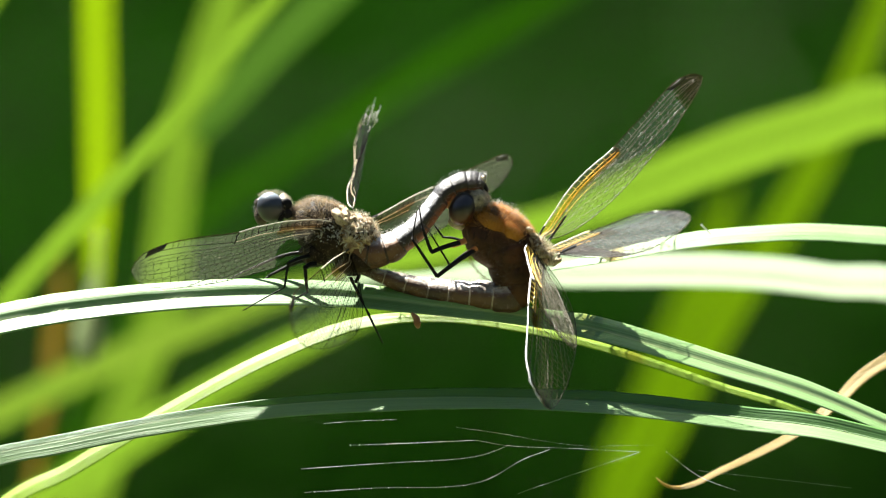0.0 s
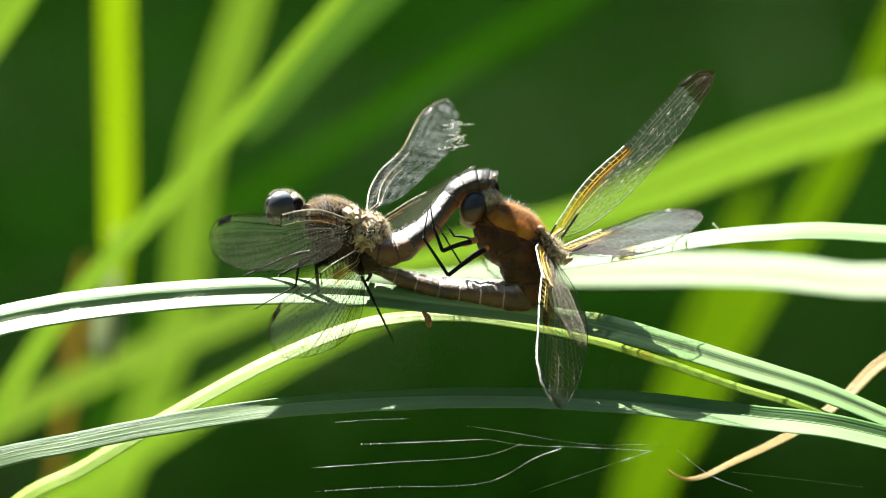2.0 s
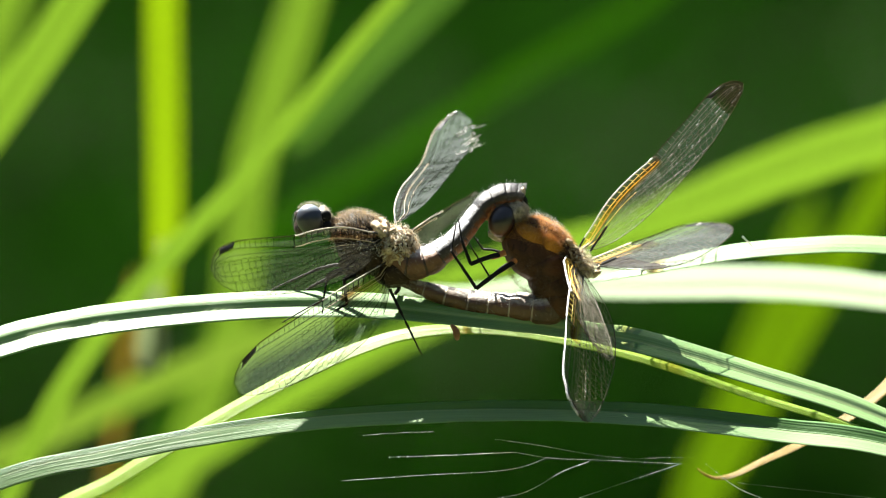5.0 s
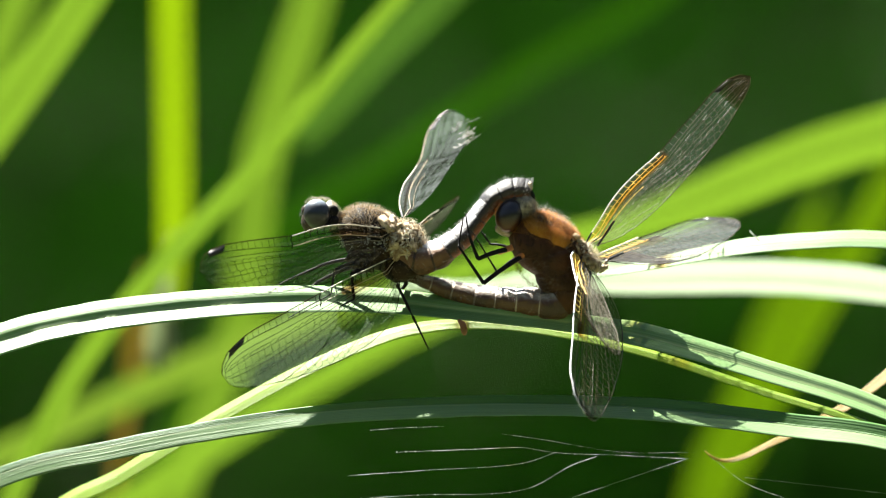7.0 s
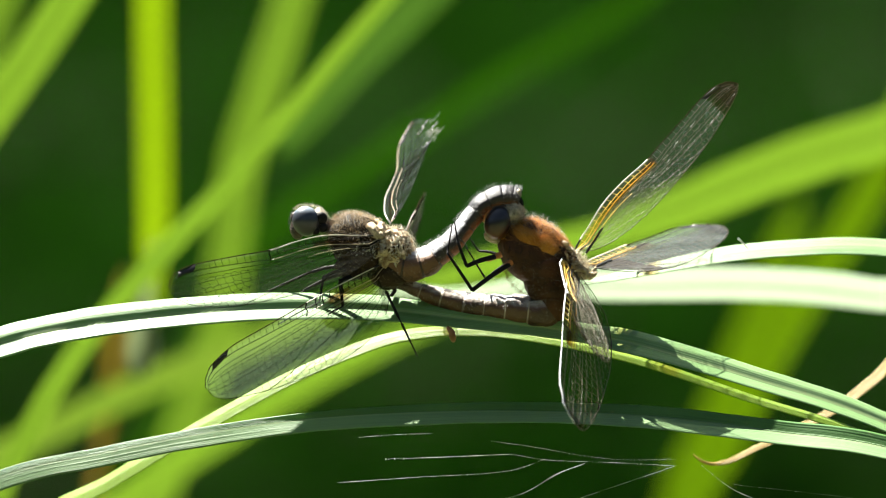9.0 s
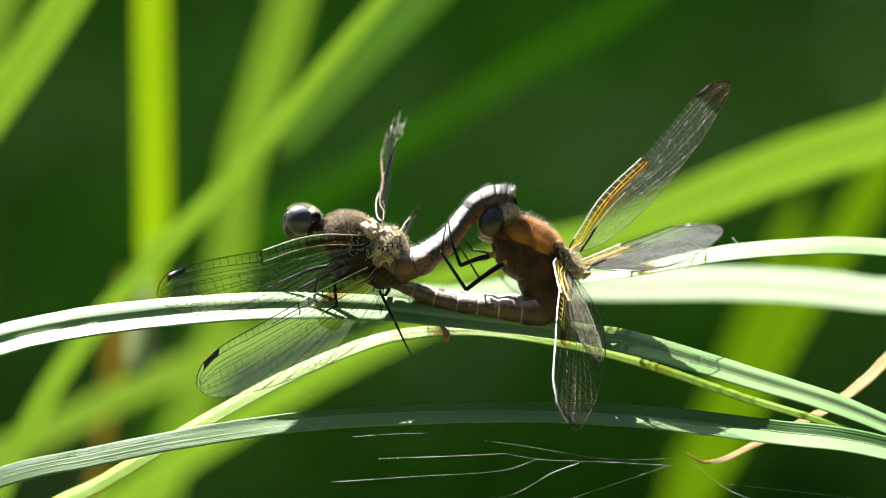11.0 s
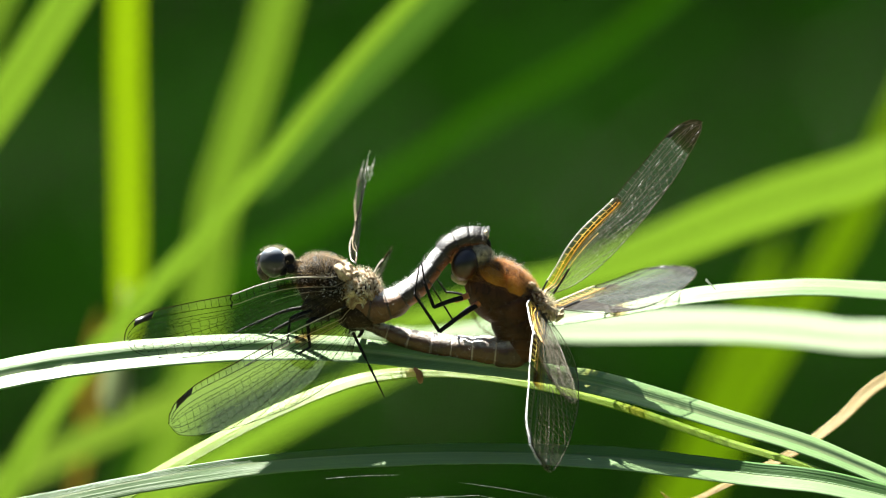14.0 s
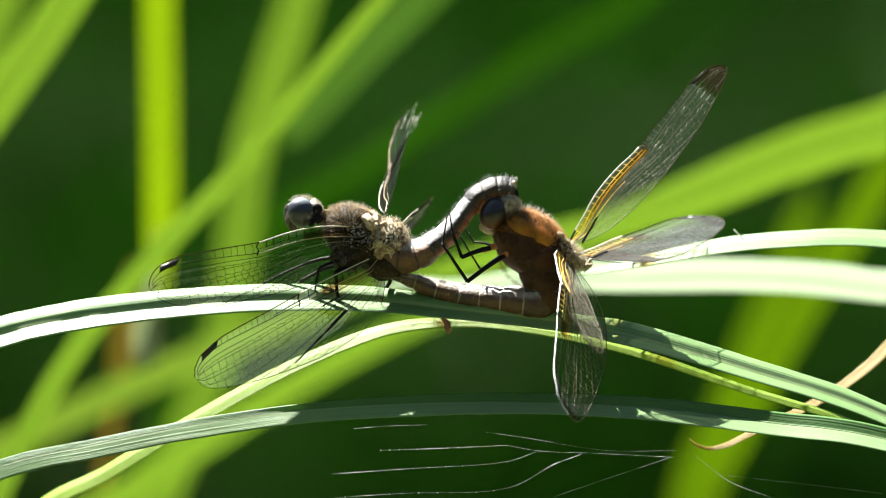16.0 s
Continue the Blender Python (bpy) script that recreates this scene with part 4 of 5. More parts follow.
        shape.vein(bm, [(x, plan.lead(x) - 2.5 - x * .05) for x in np.linspace(1.2, 6.0, 14)], .22, 5)
        part("base_streak", bm, STIGMA, ob, "dark streak at the wing base")
    if torn:
        bm = bmesh.new()
        for _ in range(16):
            x = rnd.uniform(20, 31)
            y = plan.trail(x) + rnd.uniform(0.2, 2.4)
            line = [(x, y)]
            turn, size = rnd.uniform(-2.2, -.9), rnd.uniform(.25, .6)
            curl_by = rnd.uniform(-.7, .7)
            for _ in range(rnd.randrange(4, 9)):
                line.append((line[-1][0] + size * math.cos(turn), line[-1][1] + size * math.sin(turn)))
                turn += curl_by
            shape.vein(bm, line, 0.028, 4, rnd.uniform(-.8, .8))
        part("frayed_edge", bm, VEIN_PALE, ob, "frayed threads on a torn wing edge")
    return ob


def wing_pose(base, origin, span, chord, flip):
    """The pose of a wing in its dragonfly's space; chord points to the trailing edge."""
    x = Vector(span).normalized()
    y = -Vector(chord)
    y = (y - x * y.dot(x)).normalized() * flip
    z = x.cross(y)
    m = Matrix((x, y, z)).transposed().to_4x4()
    return Matrix.Translation(P(*base) - origin) @ m


def leg(parent, origin, hip, knee, ankle, toe, material=BLACK, upper=None, size=1.0, seed=0):
    """A spiny leg; hip, knee, ankle and toe in millimetres."""
    rnd = random.Random(seed)

    bristles = bmesh.new()

    def piece(a, b, r0, r1, spines, bow):
        a, b = Vector(a), Vector(b)
        mid = a.lerp(b, .5) + Vector((0, 0, bow))
        bm = rod([a, mid, b], [r0, (r0 + r1) * .5, r1], per=4, sides=8, origin=origin, wobble=.1)
        d = (b - a).normalized()
        for k in range(spines):
            s = (k + .7) / spines
            p = a.lerp(b, s)
            w = (d.orthogonal().normalized() * rnd.choice((-1, 1)) + d * .9 + Vector((rnd.uniform(-.6, .6), rnd.uniform(-.6, .6), rnd.uniform(-.6, .6)))).normalized()
            tube(bristles, [P(*p) - origin, P(*(p + w * .75 * size)) - origin], [0.055 * MM, 0.008 * MM], 4)
        return bm
    top = part("leg", piece(hip, knee, .36 * size, .27 * size, 0, .2), upper or material, parent)
    part("shin", piece(knee, ankle, .24 * size, .16 * size, 10, 0), material, top)
    part("foot", piece(ankle, toe, .13 * size, .08 * size, 3, .1), material, top)
    tagged(part("leg_bristles", bristles, material, top), kind="stuff")
    return top


def abdomen(parent, origin, path, radii, count, material, squash, hair, hair_mat, seed, sense, first=None, first_count=0, last=None, last_count=0, roof=0.3, belly=1.0):
    """Ring after ring along a bent path; each plate is a part."""
    per = 7
    line = spline([(*p, r) for p, r in zip(path, radii)], count * per)
    spots = []
    rnd = random.Random(seed)
    for k in range(count):
        piece = line[k * per:(k + 1) * per + 2]
        bm = bmesh.new()
        swell = [0.93, 0.99, 1.01, 1.02, 1.025, 1.025, 1.02, 1.0, 0.94][:len(piece)]
        tube(bm, [P(*q[:3]) - origin for q in piece], [q[3] * s * MM for q, s in zip(piece, swell)], 24, squash=squash, wobble=.06, roof=roof, belly=belly, across=Vector((0, sense, 0)))
        part("body_segment", bm, first if k < first_count else last if k >= count - last_count else material, parent)
        for _ in range(hair):
            j, f = rnd.randrange(len(piece) - 1), rnd.random()
            q = piece[j] * (1 - f) + piece[j + 1] * f
            a = rnd.uniform(-.7, 3.84)
            d = (P(*piece[-1][:3]) - P(*piece[0][:3])).normalized()
            side = Vector((0, sense, 0))
            top = side.cross(d)
            n = (side * math.cos(a) + top * math.sin(a)).normalized()
            spots.append((P(*q[:3]) - origin + Vector((n.x, n.y * squash, n.z)) * q[3] * MM * .97, n))
    if spots:
        tagged(part("body_hair", fuzz(spots, .8 * MM, .009 * MM, seed), hair_mat, parent, "fine short hairs"), kind="stuff")


def male_dragonfly():
    o = P(*(-9.5, 0, -5.4))
    ob = thing("dragonfly", o, "dark male dragonfly with blue-grey body clasping its mate", "dragonfly", "mating dragonflies")
    # thorax
    c = P(*(-11.0, 0, 1.6)) - o
    turn = Matrix.Rotation(radians(36), 3, 'Y')
    r = (6.3 * MM, 3.9 * MM, 4.4 * MM)
    bm = bmesh.new()
    ball(bm, c, r, turn, .07, segments=56, rings=40)
    ball(bm, P(-12.9, 0, -1.6) - o, (2.5 * MM, 2.6 * MM, 2.2 * MM), Matrix.Rotation(radians(30), 3, 'Y'), .25, segments=32, rings=22)
    ball(bm, P(-6.6, 0, -2.6) - o, (3.3 * MM, 3.5 * MM, 2.7 * MM), Matrix.Rotation(radians(-20), 3, 'Y'), .12, segments=32, rings=22)
    part("thorax", bm, MALE_THORAX, ob)
    tagged(part("thorax_hair", fuzz(egg_spots(c, r, turn, 2800, 5, lambda n: n.z > .2), 1.2 * MM, .016 * MM, 6), HAIR_GOLD, ob, "golden shaggy hair"), kind="stuff")
    tagged(part("stray_hair", fuzz(egg_spots(c, r, turn, 700, 14, lambda n: n.y < .2 and -.4 < n.z), 1.1 * MM, .020 * MM, 15), HAIR_WHITE, ob, "long pale stray hairs"), kind="stuff")
    rnd = random.Random(4)
    for px, pz, q in [(1.6, 3.2, .7), (2.8, 2.8, .6), (3.9, 2.2, .75), (5.0, 1.2, .8), (5.8, 0, .8), (6.4, -1.5, .7), (3.4, 1.1, .6), (4.4, .2, .7), (5.0, -1.2, .7), (5.6, -2.4, .6), (6.4, .9, .6), (7.0, -.6, .5)]:
        for s in (-1, 1):
            bm = bmesh.new()
            ball(bm, P(-11.2, 0, 1.5) - o + Vector((px + .2, s * rnd.uniform(3.0, 4.4), pz)) * MM, (q * rnd.uniform(.6, 1.0) * MM, q * .4 * MM, q * rnd.uniform(.3, .55) * MM), Matrix.Rotation(rnd.uniform(0, 3), 3, 'Y') @ Matrix.Rotation(rnd.uniform(-.6, .6), 3, 'X'), .55, segments=20, rings=14)
            part("wing_root", bm, WING_ROOT, ob, "pale hairy wing root")
    tilt = Matrix.Rotation(radians(-25), 3, 'Y')
    roots, spread = P(-6.6, 0, 0.7) - o, (4.0 * MM, 5.0 * MM, 4.1 * MM)
    bm = bmesh.new()
    ball(bm, roots, tuple(q * .93 for q in spread), tilt, .25, segments=40, rings=28)
    ball(bm, P(-8.9, 0, 3.6) - o, (2.4 * MM, 4.0 * MM, 1.9 * MM), turn, .35, segments=32, rings=22)
    part("wing_muscle", bm, WING_ROOT, ob, "pale swelling between the wing roots")
    tagged(part("root_folds", flecks(egg_spots(roots, spread, tilt, 560, 8, lambda n: n.y < .6 and n.z + .35 * math.sin(n.x * 9) > -.22), .50 * MM, 7), ROOT_FLECKS, ob, "cream and black folds at the wing roots"), kind="stuff")
    tagged(part("root_hair", fuzz(egg_spots(roots, spread, tilt, 750, 9, lambda n: n.z > -.2), 1.0 * MM, .018 * MM, 10), HAIR_PALE, ob), kind="stuff")
    # small white flecks stand for glints on the flank's hairs
    tagged(part("flank_sparkle", flecks(egg_spots(c, (5.6 * MM, 4.1 * MM, 3.9 * MM), turn, 110, 33, lambda n: n.y < -.8), .30 * MM, 34), HAIR_WHITE, ob, "white flecks added as glints on the dark flank"), kind="stuff")
    tagged(part("belly_hair", fuzz(egg_spots(c, r, turn, 300, 12, lambda n: n.z < .3 and n.x < .6), 1.0 * MM, .009 * MM, 13), HAIR_BROWN, ob), kind="stuff")
    # head
    h = P(*(-19.9, 0, 5.4)) - o
    for s in (-1, 1):
        bm = bmesh.new()
        ball(bm, h + Vector((-.3, s * 1.75, .2)) * MM, (2.2 * MM, 1.95 * MM, 2.45 * MM), Matrix.Rotation(radians(-15), 3, 'Y'), segments=32, rings=22)
        part("eye", bm, EYE_MALE, ob, "glossy dark grey compound eye")
    bm = bmesh.new()
    ball(bm, h + Vector((-1.7, 0, -.9)) * MM, (1.2 * MM, 1.7 * MM, 1.9 * MM), rough=.1)
    ball(bm, h + Vector((-1.9, 0, .9)) * MM, (1.0 * MM, 1.1 * MM, .9 * MM), rough=.1)
    part("face", bm, FACE_DARK, ob)
    bm = bmesh.new()
    ball(bm, h + Vector((1.8, 0, .35)) * MM, (1.3 * MM, 2.3 * MM, 2.0 * MM), rough=.15)
    part("back_of_head", bm, FACE_SPOTTED, ob, "pale back of the head with black spots")
    for dx, dz, q in ((2.2, .7, .95), (2.4, -.8, .8), (1.2, -1.3, .7)):
        bm = bmesh.new()
        ball(bm, h + Vector((dx, -2.2, dz)) * MM, (q * MM, .5 * MM, q * MM))
        part("head_spot", bm, BLACK, ob)
    tagged(part("head_hair", fuzz(egg_spots(h, (3.3 * MM, 3.2 * MM, 2.8 * MM), Matrix.Identity(3), 900, 3, lambda n: n.z > .7 or n.x > .5), .7 * MM, .009 * MM, 2), HAIR_PALE, ob), kind="stuff")
    tagged(part("face_bristles", fuzz(egg_spots(h, (2.9 * MM, 2.9 * MM, 2.8 * MM), Matrix.Identity(3), 260, 23, lambda n: n.x < -.75), .7 * MM, .014 * MM, 22), BLACK, ob), kind="stuff")
    bm = bmesh.new()
    tube(bm, [h + Vector((2.0, 0, -.2)) * MM, h + Vector((4.4, 0, -.9)) * MM], [1.0 * MM, 1.3 * MM], 12)
    part("neck", bm, FACE_DARK, ob)
    # abdomen, arched over to the head of the female
    abdomen(ob, o, [(-8.0, 0, -0.2), (-4.4, -0.4, -1.5), (-1.4, -0.8, -1.1), (1.0, -1.2, 0.4), (3.0, -1.4, 1.9), (4.8, -1.2, 4.0), (6.3, -0.9, 6.0), (8.4, -0.6, 8.4), (10.9, -0.2, 9.5), (12.8, 0, 9.6), (14.2, 0, 9.3)],
            [2.6, 2.9, 2.6, 2.2, 1.95, 1.75, 1.7, 1.8, 1.9, 1.85, 1.6], 11, MALE_BACK, 1.25, 130, HAIR_WHITE, 31, -1, MALE_BASE, 3, MALE_END, 4, roof=0.55, belly=0.95)
    for s in (-1, 1):
        bm = rod([(13.3, 0, 9.8), (14.4, 0, 8.7), (14.5, 0, 7.4)], [.5, .4, .2], origin=o - Vector((0, s * .9 * MM, 0)))
        part("clasper", bm, BLACK, ob, "black clasper holding the mate's head")
    bm = bmesh.new()
    ball(bm, P(*(14.0, -1.4, 10.0)) - o, (.45 * MM, .5 * MM, .75 * MM), rough=.2)
    part("abdomen_tip", bm, FACE_PALE, ob, "small yellowish spot at the end of the abdomen")
    # legs
    leg(ob, o, (-14.0, -2, -2.2), (-17.4, -5, -3.4), (-18.0, -5, -7.3), (-24.7, -4, -11.0), seed=1)
    leg(ob, o, (-13.1, -2, -3.5), (-14.7, -4, -4.1), (-14.3, -3, -8.1), (-16.7, -2, -9.4), seed=2, size=1.35)
    leg(ob, o, (-14.6, 2, -1.6), (-19.5, 4, -2.6), (-24.1, 5, -4.6), (-27.7, 5, -6.5), seed=3)
    leg(ob, o, (-13.6, 2, -2.8), (-16.8, 4, -3.6), (-20.4, 5, -5.4), (-22.2, 4, -7.2), seed=4, size=1.35)
    leg(ob, o, (-8.6, 2, -3.5), (-5.8, 4, -5.4), (-7.7, 4, -8.1), (-8.6, 3, -9.5), seed=6, size=1.35)
    return ob, o


male, male_at = male_dragonfly()
M_BASE = {"fore": (-8.5, -3, 3.9), "hind": (-7.4, -3, -1.0), "far_fore": (-7.1, 3, 4.8), "far_hind": (-4.5, 3, 3.6)}
m_fore = wing("front_wing", male, FORE, FILM_HAZY, 1, 11, MALE_VEINS)
m_hind = wing("rear_wing", male, HIND, FILM_HAZY_REAR, 1, 12, MALE_VEINS)
m_far_fore = wing("front_wing", male, TORN, FILM_MALE, 1, 13, MALE_VEINS, torn=True, label="clear wing with a torn trailing edge")
m_far_hind = wing("rear_wing", male, HIND, FILM_HAZY, 1, 14, MALE_VEINS)
# the hind leg that shifts its hold
m_shin = part("shin", rod([(0, 0, -500), (0, -.2, -506), (0, 0, -511.8)], [.27, .22, .1], wobble=.1), BLACK, male)


def female_dragonfly():
    o = P(*(16.0, 0, -10.8))
    ob = thing("dragonfly", o, "brown and orange female dragonfly curled into a mating wheel", "dragonfly", "mating dragonflies")
    c = P(*(16.7, 0, 0.3)) - o
    turn = Matrix.Rotation(radians(38), 3, 'Y')
    r = (6.6 * MM, 4.0 * MM, 4.9 * MM)
    bm = bmesh.new()
    ball(bm, c, r, turn, .06, segments=40, rings=28)
    ball(bm, P(*(18.3, 0, -3.7)) - o, (3.6 * MM, 3.4 * MM, 3.7 * MM), Matrix.Rotation(radians(-8), 3, 'Y'), .06, segments=32, rings=22)
    part("thorax", bm, FEMALE_THORAX, ob, "hairy thorax, orange-brown darkened for the flank's shade")
    for at, size, tilt in (((16.0, -1.2, 2.6), (3.6, 2.9, 1.9), 30), ((18.3, -1.4, 1.5), (2.9, 2.7, 1.8), 40), ((15.6, 1.2, 3.3), (3.6, 2.9, 1.9), 30)):
        bm = bmesh.new()
        ball(bm, P(*at) - o, tuple(q * MM for q in size), Matrix.Rotation(radians(tilt), 3, 'Y'), .1)
        plate = part("shoulder_plate", bm, ORANGE_PLATE, ob, "bright orange shoulder plate")
        tagged(part("plate_hair", fuzz(egg_spots(P(*at) - o, tuple(q * MM for q in size), Matrix.Rotation(radians(tilt), 3, 'Y'), 2800, int(at[0] * 10)), .8 * MM, .011 * MM, 3), HAIR_ORANGE, plate), kind="stuff")
    tagged(part("flank_hair", fuzz(egg_spots(c + Vector((.8, 0, -1.5)) * MM, (6.2 * MM, 3.9 * MM, 5.6 * MM), turn, 3500, 18, lambda n: n.y < .2), .85 * MM, .013 * MM, 19), HAIR_BROWN, ob, "short brown hair"), kind="stuff")
    tagged(part("thorax_hair", fuzz(egg_spots(c, r, turn, 5200, 15, lambda n: n.z > .3), 1.2 * MM, .013 * MM, 16), HAIR_ORANGE, ob, "orange shaggy hair"), kind="stuff")
    tagged(part("fringe_hair", fuzz(egg_spots(c + Vector((-.2, 0, .9)) * MM, (6.4 * MM, 3.6 * MM, 4.6 * MM), turn, 520, 29, lambda n: n.z > .5), 1.4 * MM, .010 * MM, 30), HAIR_WHITE, ob, "long white fringe of hair"), kind="stuff")
    rnd = random.Random(7)
    for px, pz, q in [(21.4, 2.0, .7), (22.0, 1.2, .8), (21.6, .2, .7), (22.6, -.2, .8), (23.2, -1.0, .8), (22.6, -1.6, .7), (23.9, -2.0, .8), (24.8, -2.7, .7), (25.9, -2.9, .6), (20.6, 1.6, .6), (23.6, -3.0, .7)]:
        for s in (-1, 1):
            bm = bmesh.new()
            # far-side roots, out of sight, are enlarged to widen the perch's shadow
            k = 1.5 if s > 0 else 1.0
            ball(bm, P(px, rnd.uniform(2.6, 4.4) if s > 0 else -rnd.uniform(1.5, 2.2), pz) - o, (q * k * rnd.uniform(.9, 1.4) * MM, q * k * .8 * MM, q * k * rnd.uniform(.4, .7) * MM), Matrix.Rotation(rnd.uniform(0, 3), 3, 'Y'), .55, segments=20, rings=14)
            part("wing_root", bm, WING_ROOT, ob, "pale wing root with dark spots")
    tagged(part("root_hair", fuzz(egg_spots(P(23.4, 0, -1.4) - o, (2.6 * MM, 2.2 * MM, 1.5 * MM), Matrix.Rotation(radians(50), 3, 'Y'), 1100, 27, lambda n: n.x > -.3), 1.1 * MM, .013 * MM, 28), HAIR_PALE, ob), kind="stuff")
    tagged(part("root_folds", flecks(egg_spots(P(22.9, 0, -.9) - o, (3.6 * MM, 2.6 * MM, 1.5 * MM), Matrix.Rotation(radians(50), 3, 'Y'), 300, 37, lambda n: n.y < .6), .36 * MM, 38), ROOT_FLECKS, ob, "cream and black folds at the wing roots"), kind="stuff")
    # head under the claspers
    h = P(*(11.0, 0, 5.3)) - o
    for s in (-1, 1):
        bm = bmesh.new()
        ball(bm, h + Vector((-.4, s * 1.8, 0)) * MM, (2.1 * MM, 2.1 * MM, 2.75 * MM), Matrix.Rotation(radians(20), 3, 'Y'), segments=32, rings=22)
        part("eye", bm, EYE_FEMALE, ob, "slate blue compound eye")
    bm = bmesh.new()
    ball(bm, h + Vector((-2.0, 0, 1.9)) * MM, (1.5 * MM, 2.2 * MM, 2.0 * MM), rough=.12)
    part("face", bm, FACE_ORANGE, ob, "orange-red face")
    bm = bmesh.new()
    ball(bm, h + Vector((-.3, 0, 2.4)) * MM, (2.4 * MM, 2.2 * MM, 1.5 * MM), rough=.15)
    part("forehead", bm, FACE_DARK, ob, "dark brown forehead")
    bm = bmesh.new()
    ball(bm, h + Vector((-1.2, 0, -2.3)) * MM, (1.5 * MM, 1.9 * MM, .9 * MM), Matrix.Rotation(radians(25), 3, 'Y'), rough=.12)
    part("jaw", bm, FACE_PALE, ob, "pale yellowish jaw")
    bm = bmesh.new()
    ball(bm, h + Vector((2.0, 0, 1.5)) * MM, (2.0 * MM, 2.6 * MM, 2.6 * MM), rough=.15)
    part("back_of_head", bm, FACE_SPOTTED, ob, "pale back of the head with dark spots")
    tagged(part("head_hair", fuzz(egg_spots(h + Vector((1.6, 0, .6)) * MM, (2.7 * MM, 2.6 * MM, 2.9 * MM), Matrix.Identity(3), 420, 13, lambda n: n.x > .1), .7 * MM, .015 * MM, 12), HAIR_PALE, ob), kind="stuff")
    bm = bmesh.new()
    tube(bm, [h + Vector((1.6, 0, -.8)) * MM, h + Vector((3.8, 0, -2.6)) * MM], [1.2 * MM, 1.5 * MM], 12)
    part("neck", bm, FACE_DARK, ob)
    # abdomen, curled forward along the perch
    abdomen(ob, o, [(17.4, 0, -0.6), (18.8, 0.2, -4.4), (19.8, 0.6, -6.9), (18.3, 1.1, -8.7), (14.2, 1.4, -8.6), (10.2, 1.7, -8.3), (6.7, 1.8, -7.9), (2.9, 1.8, -7.1), (-1.3, 1.6, -5.8), (-3.6, 1.2, -5.0), (-6.2, 0.6, -4.2)],
            [4.0, 3.5, 3.1, 2.8, 2.45, 2.15, 2.0, 1.75, 1.3, 1.0, .7], 11, FEMALE_BACK, 1.15, 300, HAIR_WHITE, 41, 1, FEMALE_THORAX, 3)
    leg(ob, o, (13.3, -2, -0.8), (6.5, -4.5, -5.5), (2.5, -5.6, 0.5), (3.3, -5, 5.1), seed=21, size=1.25)
    leg(ob, o, (11.0, -2, 0.1), (5.6, -4.5, -1.6), (4.1, -5.2, 2.4), (3.6, -4.8, 5.7), seed=22, size=1.25)
    leg(ob, o, (12.8, 2, -0.8), (8.7, 2, -3.7), (5.5, 1, 1.5), (4.9, 1, 2.6), seed=23, size=.7)
    leg(ob, o, (11.0, 2, 0.1), (7.6, 3, 0.8), (6.2, 2, 2.8), (5.3, 1.5, 4.2), seed=24, size=.7)
    for a, b in (((13.1, -2.2, -0.8), (10.5, -2.3, -2.6)), ((11.2, -2.2, 0.3), (8.9, -2.4, -0.6))):
        part("thigh", rod([a, b], [.55, .42], origin=o), ORANGE_LEG, ob, "orange thigh")
    return ob, o


female, female_at = female_dragonfly()
f_far_fore = wing("front_wing", female, FORE, FILM_FEMALE, 1, 51, FEMALE_VEINS, label="clear wing with amber veins and brown tip", twist=16)
wing("rear_wing", female, HIND, FILM_AMBER_REAR, 1, 52, FEMALE_VEINS, label="clear wing with amber veins and brown tip").matrix_basis = wing_pose((23.8, 4.5, -1.5), female_at, (0.54, 0.82, 0.2), (0.84, -0.51, -0.18), 1)
wing("front_wing", female, FORE, FILM_AMBER_HAZY, 1, 53, SUNLIT_VEINS, label="clear wing with amber veins and brown tip").matrix_basis = wing_pose((20.5, -2.5, 0.4), female_at, (0.07, -0.94, -0.34), (0.63, 0.3, -0.71), 1)
f_near_hind = wing("rear_wing", female, HIND, FILM_AMBER_HAZY, 1, 54, SUNLIT_VEINS, label="clear wing with amber veins and brown tip", twist=-6)


# ---- small things ----
bm = rod([(2.5, -2, -11.4), (3.1, -2.5, -12.1), (3.4, -2.5, -13.0), (3.5, -2, -13.7)], [.25, .5, .55, .3], origin=P(*(2.9, -2, -11.7)), wobble=.2)
bud = thing("bud", P(*(2.9, -2, -11.7)), "small brown bud stuck under the perch leaf", "bud")
part("scale", bm, BUD, bud)
spine = thing("plant_hair", P(*(51.5, 16, 1.4)), "tiny pale bristle on the leaf edge", "bristle")
part("bristle", rod([(51.5, 16, 1.2), (50.8, 16, 1.9), (50.1, 16, 2.6), (49.8, 16, 2.9)], [.14, .12, .14, .18], origin=P(*(51.5, 16, 1.4))), HAIR_WHITE, spine)


def thread(points, radius, label="sunlit strand of spider silk"):
    o = P(*points[0])
    ob = thing("spider_thread", o, label, "spider silk", "spider web under the leaves")
    rnd = random.Random(int(points[0][0] * 7))
    n = 6 * (len(points) - 1)
    line = spline(points, n)
    bm = bmesh.new()
    tube(bm, [P(*q) - o for q in line], [radius * .45 * MM * rnd.choice((.25, .4, .7, 1.4)) for _ in line], 5)
    for _ in range(n):
        q = line[rnd.randrange(n)]
        ball(bm, P(*q) - o, (radius * 1.3 * MM,) * 3, segments=6, rings=4)
    part("strand", bm, SILK, ob)


thread([(-11.7, -4, -29.1), (-6.3, -4, -28.7), (0.1, -4, -28.5)], .06)
thread([(-7.4, -4, -32.6), (1.5, -4, -32.3), (12.8, -4, -31.8)], .10)
thread([(-15.3, -4, -36.4), (-2.2, -4, -35.5), (12.8, -4, -34.4), (18.2, -4, -32.6)], .08)
